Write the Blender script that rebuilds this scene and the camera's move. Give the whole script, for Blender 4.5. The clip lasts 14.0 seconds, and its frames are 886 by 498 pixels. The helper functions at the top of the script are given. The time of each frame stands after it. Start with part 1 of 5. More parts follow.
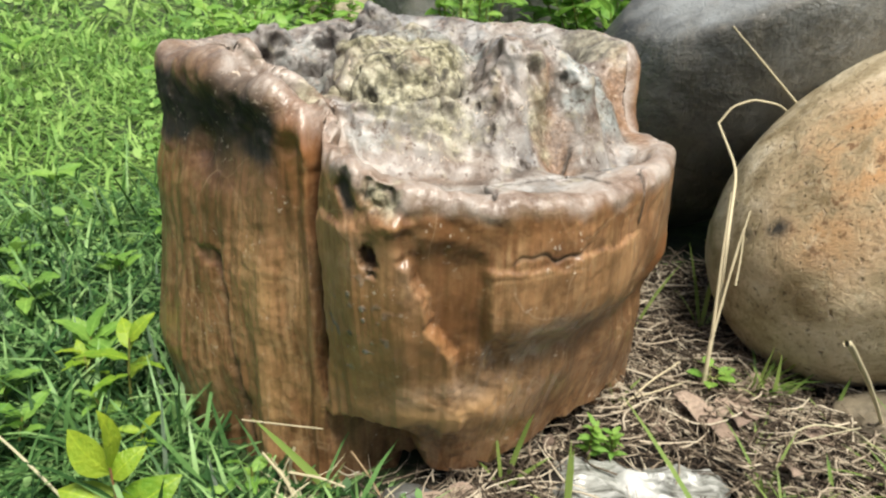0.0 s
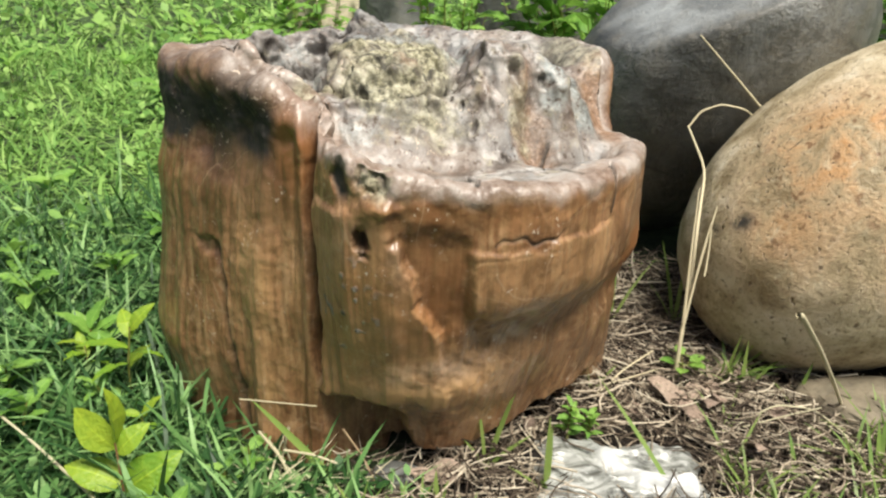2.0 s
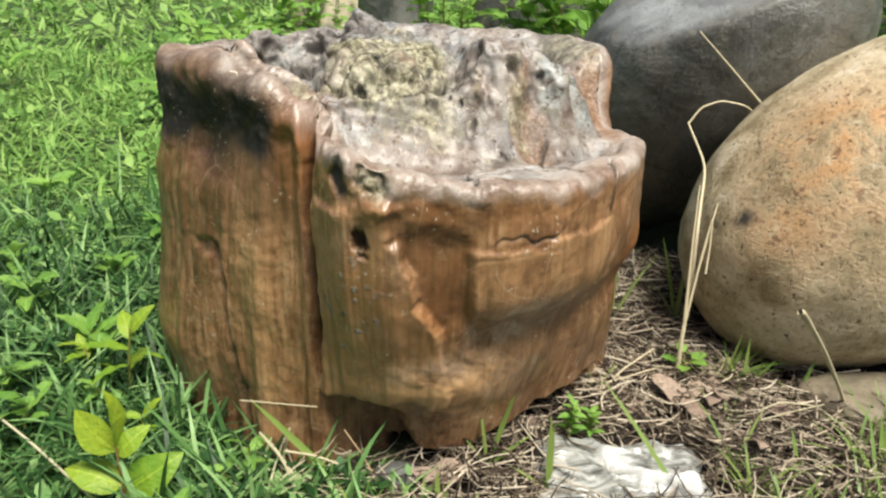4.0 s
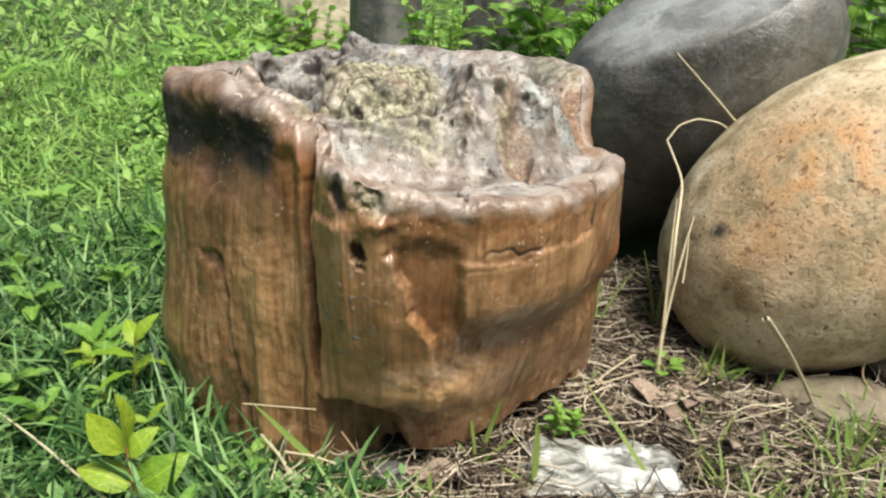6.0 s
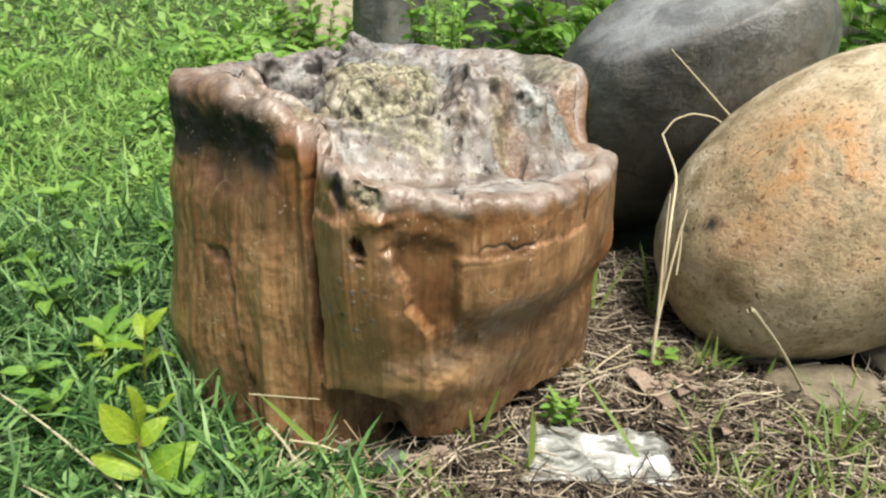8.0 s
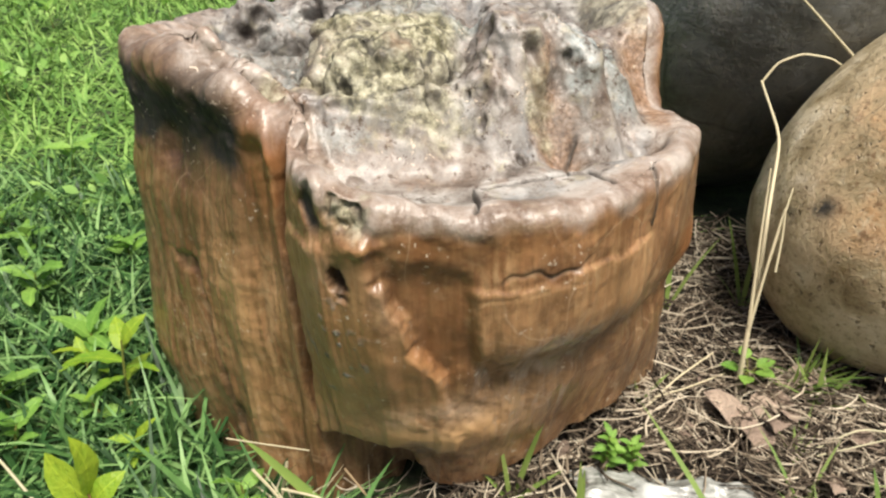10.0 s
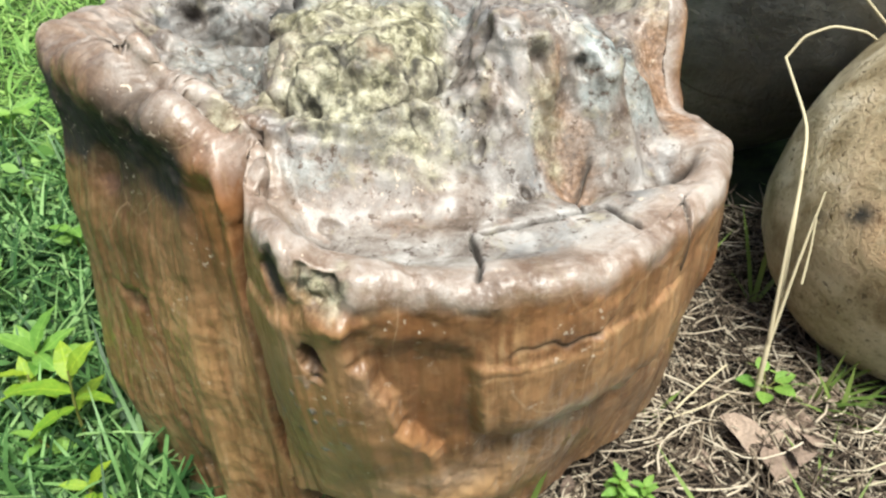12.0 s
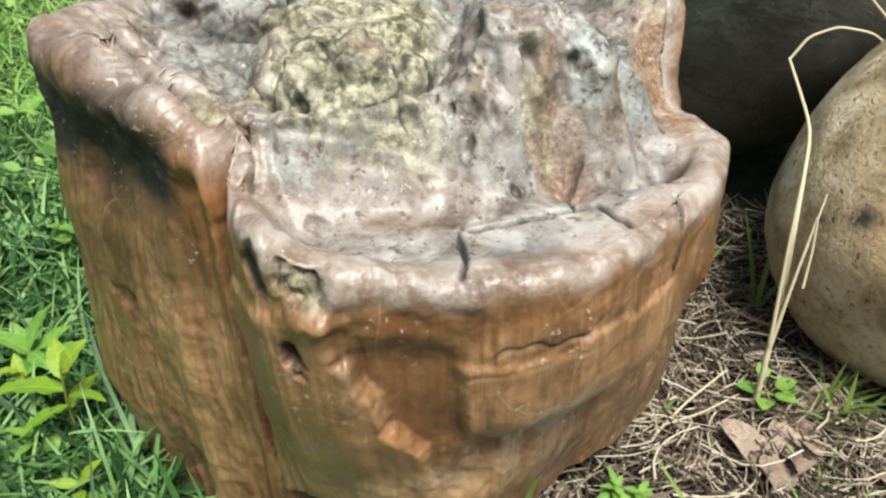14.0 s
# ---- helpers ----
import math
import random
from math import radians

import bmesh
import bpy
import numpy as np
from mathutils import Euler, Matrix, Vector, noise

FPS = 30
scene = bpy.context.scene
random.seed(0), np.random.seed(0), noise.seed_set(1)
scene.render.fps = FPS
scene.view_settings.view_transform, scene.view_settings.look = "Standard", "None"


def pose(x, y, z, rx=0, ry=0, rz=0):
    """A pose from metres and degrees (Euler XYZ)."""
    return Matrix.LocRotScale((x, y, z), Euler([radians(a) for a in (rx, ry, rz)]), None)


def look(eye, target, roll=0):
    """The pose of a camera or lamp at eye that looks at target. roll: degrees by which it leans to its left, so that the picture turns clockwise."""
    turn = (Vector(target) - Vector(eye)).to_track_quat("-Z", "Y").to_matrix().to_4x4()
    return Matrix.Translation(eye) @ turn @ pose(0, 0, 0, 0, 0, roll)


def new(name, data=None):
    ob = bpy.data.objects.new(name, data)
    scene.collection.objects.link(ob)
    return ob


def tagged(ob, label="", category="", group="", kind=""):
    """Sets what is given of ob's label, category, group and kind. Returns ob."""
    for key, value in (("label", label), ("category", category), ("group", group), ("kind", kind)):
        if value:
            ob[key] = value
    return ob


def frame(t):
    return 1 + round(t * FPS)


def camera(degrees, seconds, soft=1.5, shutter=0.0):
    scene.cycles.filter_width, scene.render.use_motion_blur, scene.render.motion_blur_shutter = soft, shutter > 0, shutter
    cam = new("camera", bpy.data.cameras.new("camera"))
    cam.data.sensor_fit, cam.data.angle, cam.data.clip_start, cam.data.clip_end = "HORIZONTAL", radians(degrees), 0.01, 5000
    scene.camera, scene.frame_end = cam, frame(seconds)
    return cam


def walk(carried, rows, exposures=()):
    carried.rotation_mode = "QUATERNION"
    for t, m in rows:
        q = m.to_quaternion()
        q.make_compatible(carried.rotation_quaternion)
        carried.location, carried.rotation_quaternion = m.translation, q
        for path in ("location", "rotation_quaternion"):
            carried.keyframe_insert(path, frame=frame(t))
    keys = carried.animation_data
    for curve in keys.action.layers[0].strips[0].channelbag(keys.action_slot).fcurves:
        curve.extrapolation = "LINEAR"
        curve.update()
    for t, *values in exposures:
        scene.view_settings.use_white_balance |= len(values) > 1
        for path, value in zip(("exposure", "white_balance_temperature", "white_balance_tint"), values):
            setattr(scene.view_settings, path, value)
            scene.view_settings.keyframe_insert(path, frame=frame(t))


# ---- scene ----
cam = camera(58.0, 14.0, soft=2.4)
PATH = [
    (0, (0.066, 0.175, 0.550), (0.001, 1.989, -0.289), 0.6),
    (0.5, (0.068, 0.138, 0.533), (0.031, 1.954, -0.307), 1),
    (1, (0.063, 0.130, 0.527), (0.033, 1.948, -0.305), 0.8),
    (1.5, (0.063, 0.130, 0.532), (0.042, 1.953, -0.289), 0.8),
    (2, (0.065, 0.117, 0.544), (0.041, 1.952, -0.252), 1),
    (2.5, (0.068, 0.117, 0.544), (0.039, 1.957, -0.241), 1),
    (5, (0.063, 0.121, 0.543), (0.038, 1.948, -0.270), 0.3),
    (5.5, (0.059, 0.111, 0.542), (0.032, 1.937, -0.274), 0.5),
    (6, (0.064, 0.075, 0.565), (0.065, 1.918, -0.212), 0.8),
    (6.5, (0.068, 0.018, 0.600), (0.081, 1.873, -0.148), 0.6),
    (7, (0.069, -0.006, 0.600), (0.077, 1.846, -0.154), 0.5),
    (7.5, (0.070, 0.029, 0.588), (0.064, 1.877, -0.176), 0.4),
    (8, (0.074, 0.051, 0.580), (0.057, 1.884, -0.218), 0.2),
    (10.5, (0.124, 0.326, 0.572), (-0.113, 2.027, -0.452), -3.6),
    (11, (0.115, 0.363, 0.569), (-0.120, 2.045, -0.486), -3.9),
    (11.5, (0.105, 0.395, 0.568), (-0.089, 2.034, -0.561), -3.4),
    (12, (0.098, 0.403, 0.600), (-0.052, 2.018, -0.570), -3),
    (12.5, (0.108, 0.394, 0.596), (-0.044, 1.998, -0.589), -2.8),
    (13, (0.114, 0.398, 0.597), (-0.057, 2.016, -0.567), -2.9),
    (13.5, (0.114, 0.401, 0.596), (-0.067, 2.025, -0.556), -2.8),
    (14, (0.113, 0.408, 0.591), (-0.068, 2.029, -0.567), -3.1),
]
walk(cam, [(t, look(eye, target, roll)) for t, eye, target, roll in PATH], [(0.0, 0.84, 6500, 10), (8.0, 0.82, 6500, 10), (10.5, 0.90, 6600, 12), (11.0, 0.95, 6350, 8), (11.5, 0.97, 6150, 7), (12.5, 1.03, 6150, 7), (13.0, 1.02, 6150, 7), (13.5, 0.85, 6150, 7), (14.0, 0.85, 6150, 7)])


# ---- light ----
SUN_EL, SUN_AZ = radians(65), radians(146)
world = bpy.data.worlds.new("sky")
scene.world = world
world.use_nodes = True
wn = world.node_tree
sky = wn.nodes.new("ShaderNodeTexSky")
sky.sky_type, sky.sun_disc = "NISHITA", False
sky.sun_elevation, sky.sun_rotation = SUN_EL, SUN_AZ
sky.air_density, sky.dust_density, sky.ozone_density = 1.0, 4.0, 1.0
background = wn.nodes["Background"]
background.inputs["Strength"].default_value = 0.047
wn.links.new(sky.outputs["Color"], background.inputs["Color"])

sun = new("sun", bpy.data.lights.new("sun", "SUN"))
sun.data.energy, sun.data.angle, sun.data.color = 4.2, radians(26), (1.0, 0.955, 0.85)
SUN_DIR = Vector((math.sin(SUN_AZ) * math.cos(SUN_EL), math.cos(SUN_AZ) * math.cos(SUN_EL), math.sin(SUN_EL)))
sun.matrix_world = look(SUN_DIR * 10, (0, 0, 0))

# ---- small numeric tools ----
PERM = np.random.RandomState(7).permutation(256)


def vnoise(p):
    """Smooth value noise in 0..1 at an array of points."""
    p = np.asarray(p, float)
    i = np.floor(p).astype(int)
    f = p - i
    u = f * f * (3 - 2 * f)

    def h(a, b, c):
        k = PERM[(i[..., 0] + a) & 255]
        k = PERM[(k + i[..., 1] + b) & 255]
        return PERM[(k + i[..., 2] + c) & 255] / 255.0

    def mix(a, b, w):
        return a + (b - a) * w

    x00, x10 = mix(h(0, 0, 0), h(1, 0, 0), u[..., 0]), mix(h(0, 1, 0), h(1, 1, 0), u[..., 0])
    x01, x11 = mix(h(0, 0, 1), h(1, 0, 1), u[..., 0]), mix(h(0, 1, 1), h(1, 1, 1), u[..., 0])
    return mix(mix(x00, x10, u[..., 1]), mix(x01, x11, u[..., 1]), u[..., 2])


def fbm(p, octaves=4, gain=0.5):
    """Layered noise, about -1..1."""
    p = np.asarray(p, float)
    total, amp, norm = 0.0, 1.0, 0.0
    for k in range(octaves):
        total = total + amp * (vnoise(p * 2 ** k + 17.3 * k) * 2 - 1)
        norm += amp
        amp *= gain
    return total / norm


def ss(a, b, x):
    t = np.clip((x - a) / (b - a), 0, 1)
    return t * t * (3 - 2 * t)


def bump(x, y, cx, cy, sx, sy):
    return np.exp(-(((x - cx) / sx) ** 2 + ((y - cy) / sy) ** 2) / 2)


def ring_curve(knots, degrees):
    """A closed smooth curve through (angle, value) knots, sampled at an array of angles."""
    a = np.array([k[0] for k in knots], float)
    v = np.array([k[1] for k in knots], float)
    order = np.argsort(a)
    a, v = a[order], v[order]
    fine = np.linspace(-180, 180, 721)
    w = np.interp(fine, np.concatenate((a - 360, a, a + 360)), np.tile(v, 3))[:-1]
    kernel = np.exp(-(np.arange(-14, 15) / 5.0) ** 2)
    kernel /= kernel.sum()
    w = np.convolve(np.concatenate((w[-14:], w, w[:14])), kernel, "valid")
    return np.interp((degrees + 180) % 360 - 180, fine, np.append(w, w[0]))


def mesh_from(name, verts, faces, smooth=True):
    """A mesh from an array of points and an array of faces that all have the same number of corners."""
    me = bpy.data.meshes.new(name)
    verts, faces = np.asarray(verts, np.float32), np.asarray(faces, np.int32)
    n = faces.shape[1]
    me.vertices.add(len(verts))
    me.vertices.foreach_set("co", verts.ravel())
    me.loops.add(faces.size)
    me.loops.foreach_set("vertex_index", faces.ravel())
    me.polygons.add(len(faces))
    me.polygons.foreach_set("loop_start", np.arange(0, faces.size, n, dtype=np.int32))
    if smooth:
        me.polygons.foreach_set("use_smooth", np.ones(len(faces), bool))
    me.update(calc_edges=True)
    me.validate()
    return me


def attribute(me, name, values):
    me.attributes.new(name, "FLOAT", "POINT").data.foreach_set("value", np.asarray(values, np.float32).ravel())


def grid_faces(rows, cols, closed=False):
    r, c = np.meshgrid(np.arange(rows - 1), np.arange(cols if closed else cols - 1), indexing="ij")
    d = (c + 1) % cols
    return np.stack((r * cols + c, r * cols + d, (r + 1) * cols + d, (r + 1) * cols + c), -1).reshape(-1, 4)


def thing(name, me, material, label, category, kind="", group=""):
    ob = new(name, me)
    if me is not None:
        me.materials.clear()
        me.materials.append(material)
    return tagged(ob, label, category, group, kind)


def part(name, me, material, parent, label=""):
    ob = new(name, me)
    if material is not None and not len(me.materials):
        me.materials.append(material)
    ob.parent = parent
    return tagged(ob, label)


# ---- materials ----
class Nodes:
    def __init__(self, name):
        self.mat = bpy.data.materials.new(name)
        self.mat.use_nodes = True
        self.tree = self.mat.node_tree
        self.bsdf = self.tree.nodes["Principled BSDF"]

    def add(self, kind, inputs=None, **props):
        n = self.tree.nodes.new(kind)
        for k, v in props.items():
            setattr(n, k, v)
        for k, v in (inputs or {}).items():
            self.put(n.inputs[k], v)
        return n

    def put(self, socket, v):
        if isinstance(v, bpy.types.NodeSocket):
            self.tree.links.new(v, socket)
        elif isinstance(v, tuple) and len(v) == 3 and socket.type == "RGBA":
            socket.default_value = (*v, 1)
        else:
            socket.default_value = v

    def coords(self, scale=(1, 1, 1)):
        c = self.add("ShaderNodeTexCoord").outputs["Object"]
        return self.add("ShaderNodeMapping", {"Vector": c, "Scale": scale}).outputs["Vector"]

    def noise(self, vector, scale, detail=4, rough=0.6, distortion=0.0):
        return self.add("ShaderNodeTexNoise", {"Vector": vector, "Scale": scale, "Detail": detail, "Roughness": rough, "Distortion": distortion}).outputs["Fac"]

    def ramp(self, fac, stops):
        n = self.add("ShaderNodeValToRGB", {"Fac": fac})
        e = n.color_ramp.elements
        while len(e) < len(stops):
            e.new(0.5)
        for el, (p, c) in zip(e, stops):
            el.position = p
            el.color = (*c, 1) if isinstance(c, tuple) else (c, c, c, 1)
        return n.outputs["Color"]

    def mix(self, fac, a, b, blend="MIX"):
        n = self.add("ShaderNodeMix", data_type="RGBA", blend_type=blend)
        self.put(n.inputs[0], fac)
        self.put(n.inputs[6], a)
        self.put(n.inputs[7], b)
        return n.outputs[2]

    def math(self, op, a, b=0.0, c=0.0):
        n = self.add("ShaderNodeMath", operation=op)
        for s, v in zip(n.inputs, (a, b, c)):
            self.put(s, v)
        return n.outputs[0]

    def attr(self, name):
        return self.add("ShaderNodeAttribute", attribute_name=name).outputs["Fac"]

    def finish(self, color, rough=0.6, height=None, strength=0.3, distance=0.01, **more):
        self.put(self.bsdf.inputs["Base Color"], color)
        self.put(self.bsdf.inputs["Roughness"], rough)
        if height is not None:
            b = self.add("ShaderNodeBump", {"Height": height, "Strength": strength, "Distance": distance})
            self.put(self.bsdf.inputs["Normal"], b.outputs["Normal"])
        for k, v in more.items():
            self.put(self.bsdf.inputs[k.replace("_", " ")], v)
        return self.mat


def stump_material():
    n = Nodes("petrified_wood")
    p = n.coords()
    warped = n.mix(0.03, p, n.add("ShaderNodeTexNoise", {"Vector": p, "Scale": 14.0, "Detail": 3.0}).outputs["Color"])
    streak = n.noise(n.coords((1, 1, 0.10)), 150, 3, 0.6, 0.1)
    broad = n.noise(n.coords((1, 1, 0.6)), 13, 5, 0.65, 0.9)
    blotch = n.noise(p, 30, 5, 0.68, 0.4)
    fine = n.noise(p, 260, 4, 0.65)
    # brown polished sides: zones of dark, tan and ochre with patchy upright grain
    body = n.ramp(broad, [(0.30, (0.120, 0.054, 0.024)), (0.43, (0.222, 0.105, 0.046)), (0.55, (0.310, 0.158, 0.074)), (0.70, (0.41, 0.240, 0.128))])
    body = n.mix(n.ramp(blotch, [(0.35, 0.55), (0.52, 0.0)]), body, (0.112, 0.058, 0.024))
    zone = n.noise(n.coords((1, 1, 0.5)), 8, 4, 0.6, 1.0)
    body = n.mix(n.ramp(zone, [(0.36, 0.6), (0.50, 0.0)]), body, (0.082, 0.042, 0.016))
    body = n.mix(n.ramp(zone, [(0.54, 0.0), (0.68, 0.6)]), body, (0.335, 0.195, 0.085))
    grain_on = n.math("MULTIPLY", n.ramp(n.noise(p, 16, 3, 0.6), [(0.38, 0.25), (0.58, 1.0)]), n.math("SUBTRACT", 1.0, n.attr("pale")))
    body = n.mix(n.math("MULTIPLY", grain_on, n.ramp(streak, [(0.50, 0.0), (0.66, 0.7)])), body, (0.40, 0.255, 0.125))
    body = n.mix(n.math("MULTIPLY", grain_on, n.ramp(streak, [(0.36, 0.6), (0.47, 0.0)])), body, (0.066, 0.034, 0.016))
    hair = n.noise(n.coords((1, 1, 0.07)), 330, 2, 0.5, 0.0)
    body = n.mix(n.ramp(hair, [(0.56, 0.0), (0.70, 0.3)]), body, (0.40, 0.26, 0.14))
    body = n.mix(n.ramp(hair, [(0.30, 0.3), (0.43, 0.0)]), body, (0.075, 0.036, 0.016))
    mottle = n.noise(p, 52, 4, 0.62, 0.8)
    body = n.mix(n.ramp(mottle, [(0.55, 0.0), (0.66, 0.6)]), body, (0.37, 0.240, 0.130))
    body = n.mix(n.ramp(mottle, [(0.34, 0.6), (0.44, 0.0)]), body, (0.105, 0.048, 0.021))
    column = n.noise(n.coords((1, 1, 0.09)), 46, 3, 0.55, 0.2)
    body = n.mix(n.ramp(column, [(0.54, 0.0), (0.66, 0.4)]), body, (0.36, 0.210, 0.105))
    body = n.mix(n.ramp(column, [(0.35, 0.45), (0.46, 0.0)]), body, (0.100, 0.046, 0.017))
    body = n.mix(n.ramp(fine, [(0.36, 0.25), (0.48, 0.0)]), body, (0.045, 0.024, 0.011))
    body = n.mix(n.ramp(fine, [(0.58, 0.0), (0.70, 0.2)]), body, (0.33, 0.225, 0.12))
    # darker brown wherever the shade mask paints it in
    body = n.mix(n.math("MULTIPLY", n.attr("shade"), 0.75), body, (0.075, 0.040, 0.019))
    body = n.mix(n.math("MULTIPLY", n.attr("rust"), n.ramp(blotch, [(0.3, 0.25), (0.6, 0.9)])), body, (0.25, 0.100, 0.032))
    body = n.mix(n.math("MULTIPLY", n.attr("gold"), n.ramp(blotch, [(0.3, 0.25), (0.6, 0.8)])), body, (0.40, 0.250, 0.115))
    # hollowed top: lilac-white silica with blue-grey, brown and cream patches
    pale = n.ramp(blotch, [(0.34, (0.060, 0.047, 0.038)), (0.44, (0.148, 0.125, 0.107)), (0.53, (0.237, 0.217, 0.196)), (0.64, (0.365, 0.348, 0.325))])
    pale = n.mix(n.ramp(broad, [(0.50, 0.0), (0.64, 0.5)]), pale, (0.22, 0.245, 0.26))
    pale = n.mix(n.math("MULTIPLY", n.attr("blue"), n.ramp(fine, [(0.35, 0.95), (0.65, 0.6)])), pale, n.ramp(n.noise(p, 70, 5, 0.7, 0.5), [(0.37, (0.030, 0.034, 0.028)), (0.46, (0.15, 0.172, 0.162)), (0.62, (0.345, 0.385, 0.38))]))
    pale = n.mix(n.ramp(n.noise(p, 62, 5, 0.7, 0.6), [(0.57, 0.0), (0.62, 0.4)]), pale, (0.24, 0.170, 0.130))
    pale = n.mix(n.ramp(n.noise(p, 38, 4, 0.65, 0.4), [(0.58, 0.0), (0.68, 0.55)]), pale, (0.33, 0.30, 0.20))
    pale = n.mix(n.ramp(n.noise(p, 130, 4, 0.7), [(0.375, 0.9), (0.415, 0.0)]), pale, (0.06, 0.042, 0.032))
    lip = n.ramp(blotch, [(0.34, (0.150, 0.093, 0.060)), (0.48, (0.262, 0.196, 0.152)), (0.62, (0.390, 0.335, 0.292))])
    pale = n.mix(n.math("MULTIPLY", n.attr("lip"), 0.75), pale, lip)
    pale = n.mix(n.math("MULTIPLY", n.attr("brown"), n.ramp(blotch, [(0.34, 0.95), (0.62, 0.55)])), pale, n.ramp(fine, [(0.40, (0.115, 0.060, 0.030)), (0.60, (0.30, 0.175, 0.095))]))
    pale = n.mix(n.ramp(fine, [(0.55, 0.0), (0.68, 0.3)]), pale, (0.46, 0.43, 0.41))
    color = n.mix(n.attr("pale"), body, pale)
    # the cream and olive crust on the lump
    speck = n.noise(p, 105, 5, 0.68, 0.1)
    ochre = n.ramp(speck, [(0.37, (0.040, 0.036, 0.018)), (0.42, (0.085, 0.078, 0.045)), (0.50, (0.25, 0.232, 0.145)), (0.62, (0.46, 0.44, 0.32))])
    ochre = n.mix(n.ramp(n.noise(p, 44, 4, 0.6, 0.6), [(0.36, 0.8), (0.47, 0.0)]), ochre, (0.105, 0.095, 0.048))
    color = n.mix(n.math("MULTIPLY", n.attr("yellow"), n.ramp(blotch, [(0.34, 0.35), (0.52, 1.0)])), color, ochre)
    # dark tone for mineral stains and cracks, and for shade painted into recesses
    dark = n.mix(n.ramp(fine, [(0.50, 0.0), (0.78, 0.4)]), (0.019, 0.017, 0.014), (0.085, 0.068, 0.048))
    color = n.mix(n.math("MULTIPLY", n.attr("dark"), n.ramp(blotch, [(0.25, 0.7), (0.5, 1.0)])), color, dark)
    # thin pale veins and chips
    vein = n.add("ShaderNodeTexVoronoi", {"Vector": warped, "Scale": 15.0}, feature="DISTANCE_TO_EDGE").outputs["Distance"]
    vein_on = n.ramp(n.noise(p, 9, 3, 0.6), [(0.46, 0.0), (0.58, 0.7)])
    color = n.mix(n.math("MULTIPLY", n.math("MULTIPLY", vein_on, n.math("SUBTRACT", 1.0, n.math("MAXIMUM", n.attr("dark"), n.attr("pale")))), n.ramp(vein, [(0.002, 0.75), (0.012, 0.0)])), color, (0.37, 0.26, 0.16))
    chips = n.math("MULTIPLY", n.ramp(n.noise(p, 190, 3, 0.6), [(0.63, 0.0), (0.67, 0.8)]), n.ramp(n.noise(p, 22, 2, 0.5), [(0.52, 0.0), (0.64, 1.0)]))
    color = n.mix(chips, color, (0.55, 0.46, 0.36))
    crust = n.math("MULTIPLY", speck, n.attr("yellow"))
    height = n.math("ADD", n.math("MULTIPLY", n.math("MULTIPLY", streak, grain_on), 0.5), n.math("ADD", blotch, crust))
    height = n.math("ADD", height, n.math("MULTIPLY", fine, 0.45))
    height = n.math("MULTIPLY", height, n.math("MULTIPLY_ADD", n.math("MAXIMUM", n.attr("pale"), n.attr("yellow")), 0.6, 0.4))
    dull = n.math("MAXIMUM", n.attr("yellow"), n.math("MAXIMUM", n.attr("dark"), n.math("MULTIPLY", n.math("SUBTRACT", n.attr("pale"), n.math("MULTIPLY", n.attr("lip"), 0.8)), 0.5)))
    rough = n.math("ADD", n.math("MULTIPLY", blotch, 0.35), n.math("ADD", 0.20, n.math("MULTIPLY", dull, 0.40)))
    coat = n.math("MULTIPLY", n.math("MULTIPLY_ADD", n.attr("pale"), -0.1, 0.26), n.math("SUBTRACT", 1.0, n.math("MAXIMUM", n.attr("dark"), n.attr("yellow"))))
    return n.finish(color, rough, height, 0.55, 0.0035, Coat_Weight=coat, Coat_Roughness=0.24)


def tan_rock_material():
    n = Nodes("tan_boulder_stone")
    p = n.coords()
    broad = n.noise(p, 6.5, 4, 0.55, 0.4)
    blotch = n.noise(p, 19, 5, 0.65, 0.5)
    fine = n.noise(p, 170, 4, 0.7)
    c = n.ramp(blotch, [(0.32, (0.23, 0.172, 0.090)), (0.46, (0.40, 0.332, 0.210)), (0.58, (0.56, 0.49, 0.345)), (0.70, (0.68, 0.63, 0.49))])
    c = n.mix(n.math("MULTIPLY", n.attr("rust"), n.ramp(blotch, [(0.38, 0.05), (0.56, 0.9)])), c, (0.43, 0.225, 0.082))
    c = n.mix(n.ramp(broad, [(0.55, 0.0), (0.72, 0.5)]), c, (0.33, 0.27, 0.17))
    c = n.mix(n.ramp(fine, [(0.34, 0.7), (0.46, 0.0)]), c, (0.13, 0.09, 0.045))
    c = n.mix(n.ramp(n.noise(p, 48, 4, 0.7), [(0.56, 0.0), (0.70, 0.55)]), c, (0.62, 0.54, 0.38))
    c = n.mix(n.math("MULTIPLY", n.attr("rust"), n.ramp(n.noise(p, 75, 4, 0.6), [(0.58, 0.0), (0.66, 0.9)])), c, (0.16, 0.08, 0.035))
    c = n.mix(n.math("MULTIPLY", n.attr("dark"), n.ramp(n.noise(p, 55, 5, 0.7), [(0.39, 0.0), (0.46, 1.0)])), c, (0.04, 0.038, 0.034))
    pits = n.ramp(n.noise(p, 110, 3, 0.55), [(0.30, 1.0), (0.36, 0.0)])
    c = n.mix(n.math("MULTIPLY", pits, 0.8), c, (0.10, 0.065, 0.03))
    h = n.math("SUBTRACT", n.math("ADD", n.math("MULTIPLY", fine, 0.6), blotch), pits)
    return n.finish(c, n.math("ADD", 0.34, n.math("MULTIPLY", blotch, 0.3)), h, 0.6, 0.005)


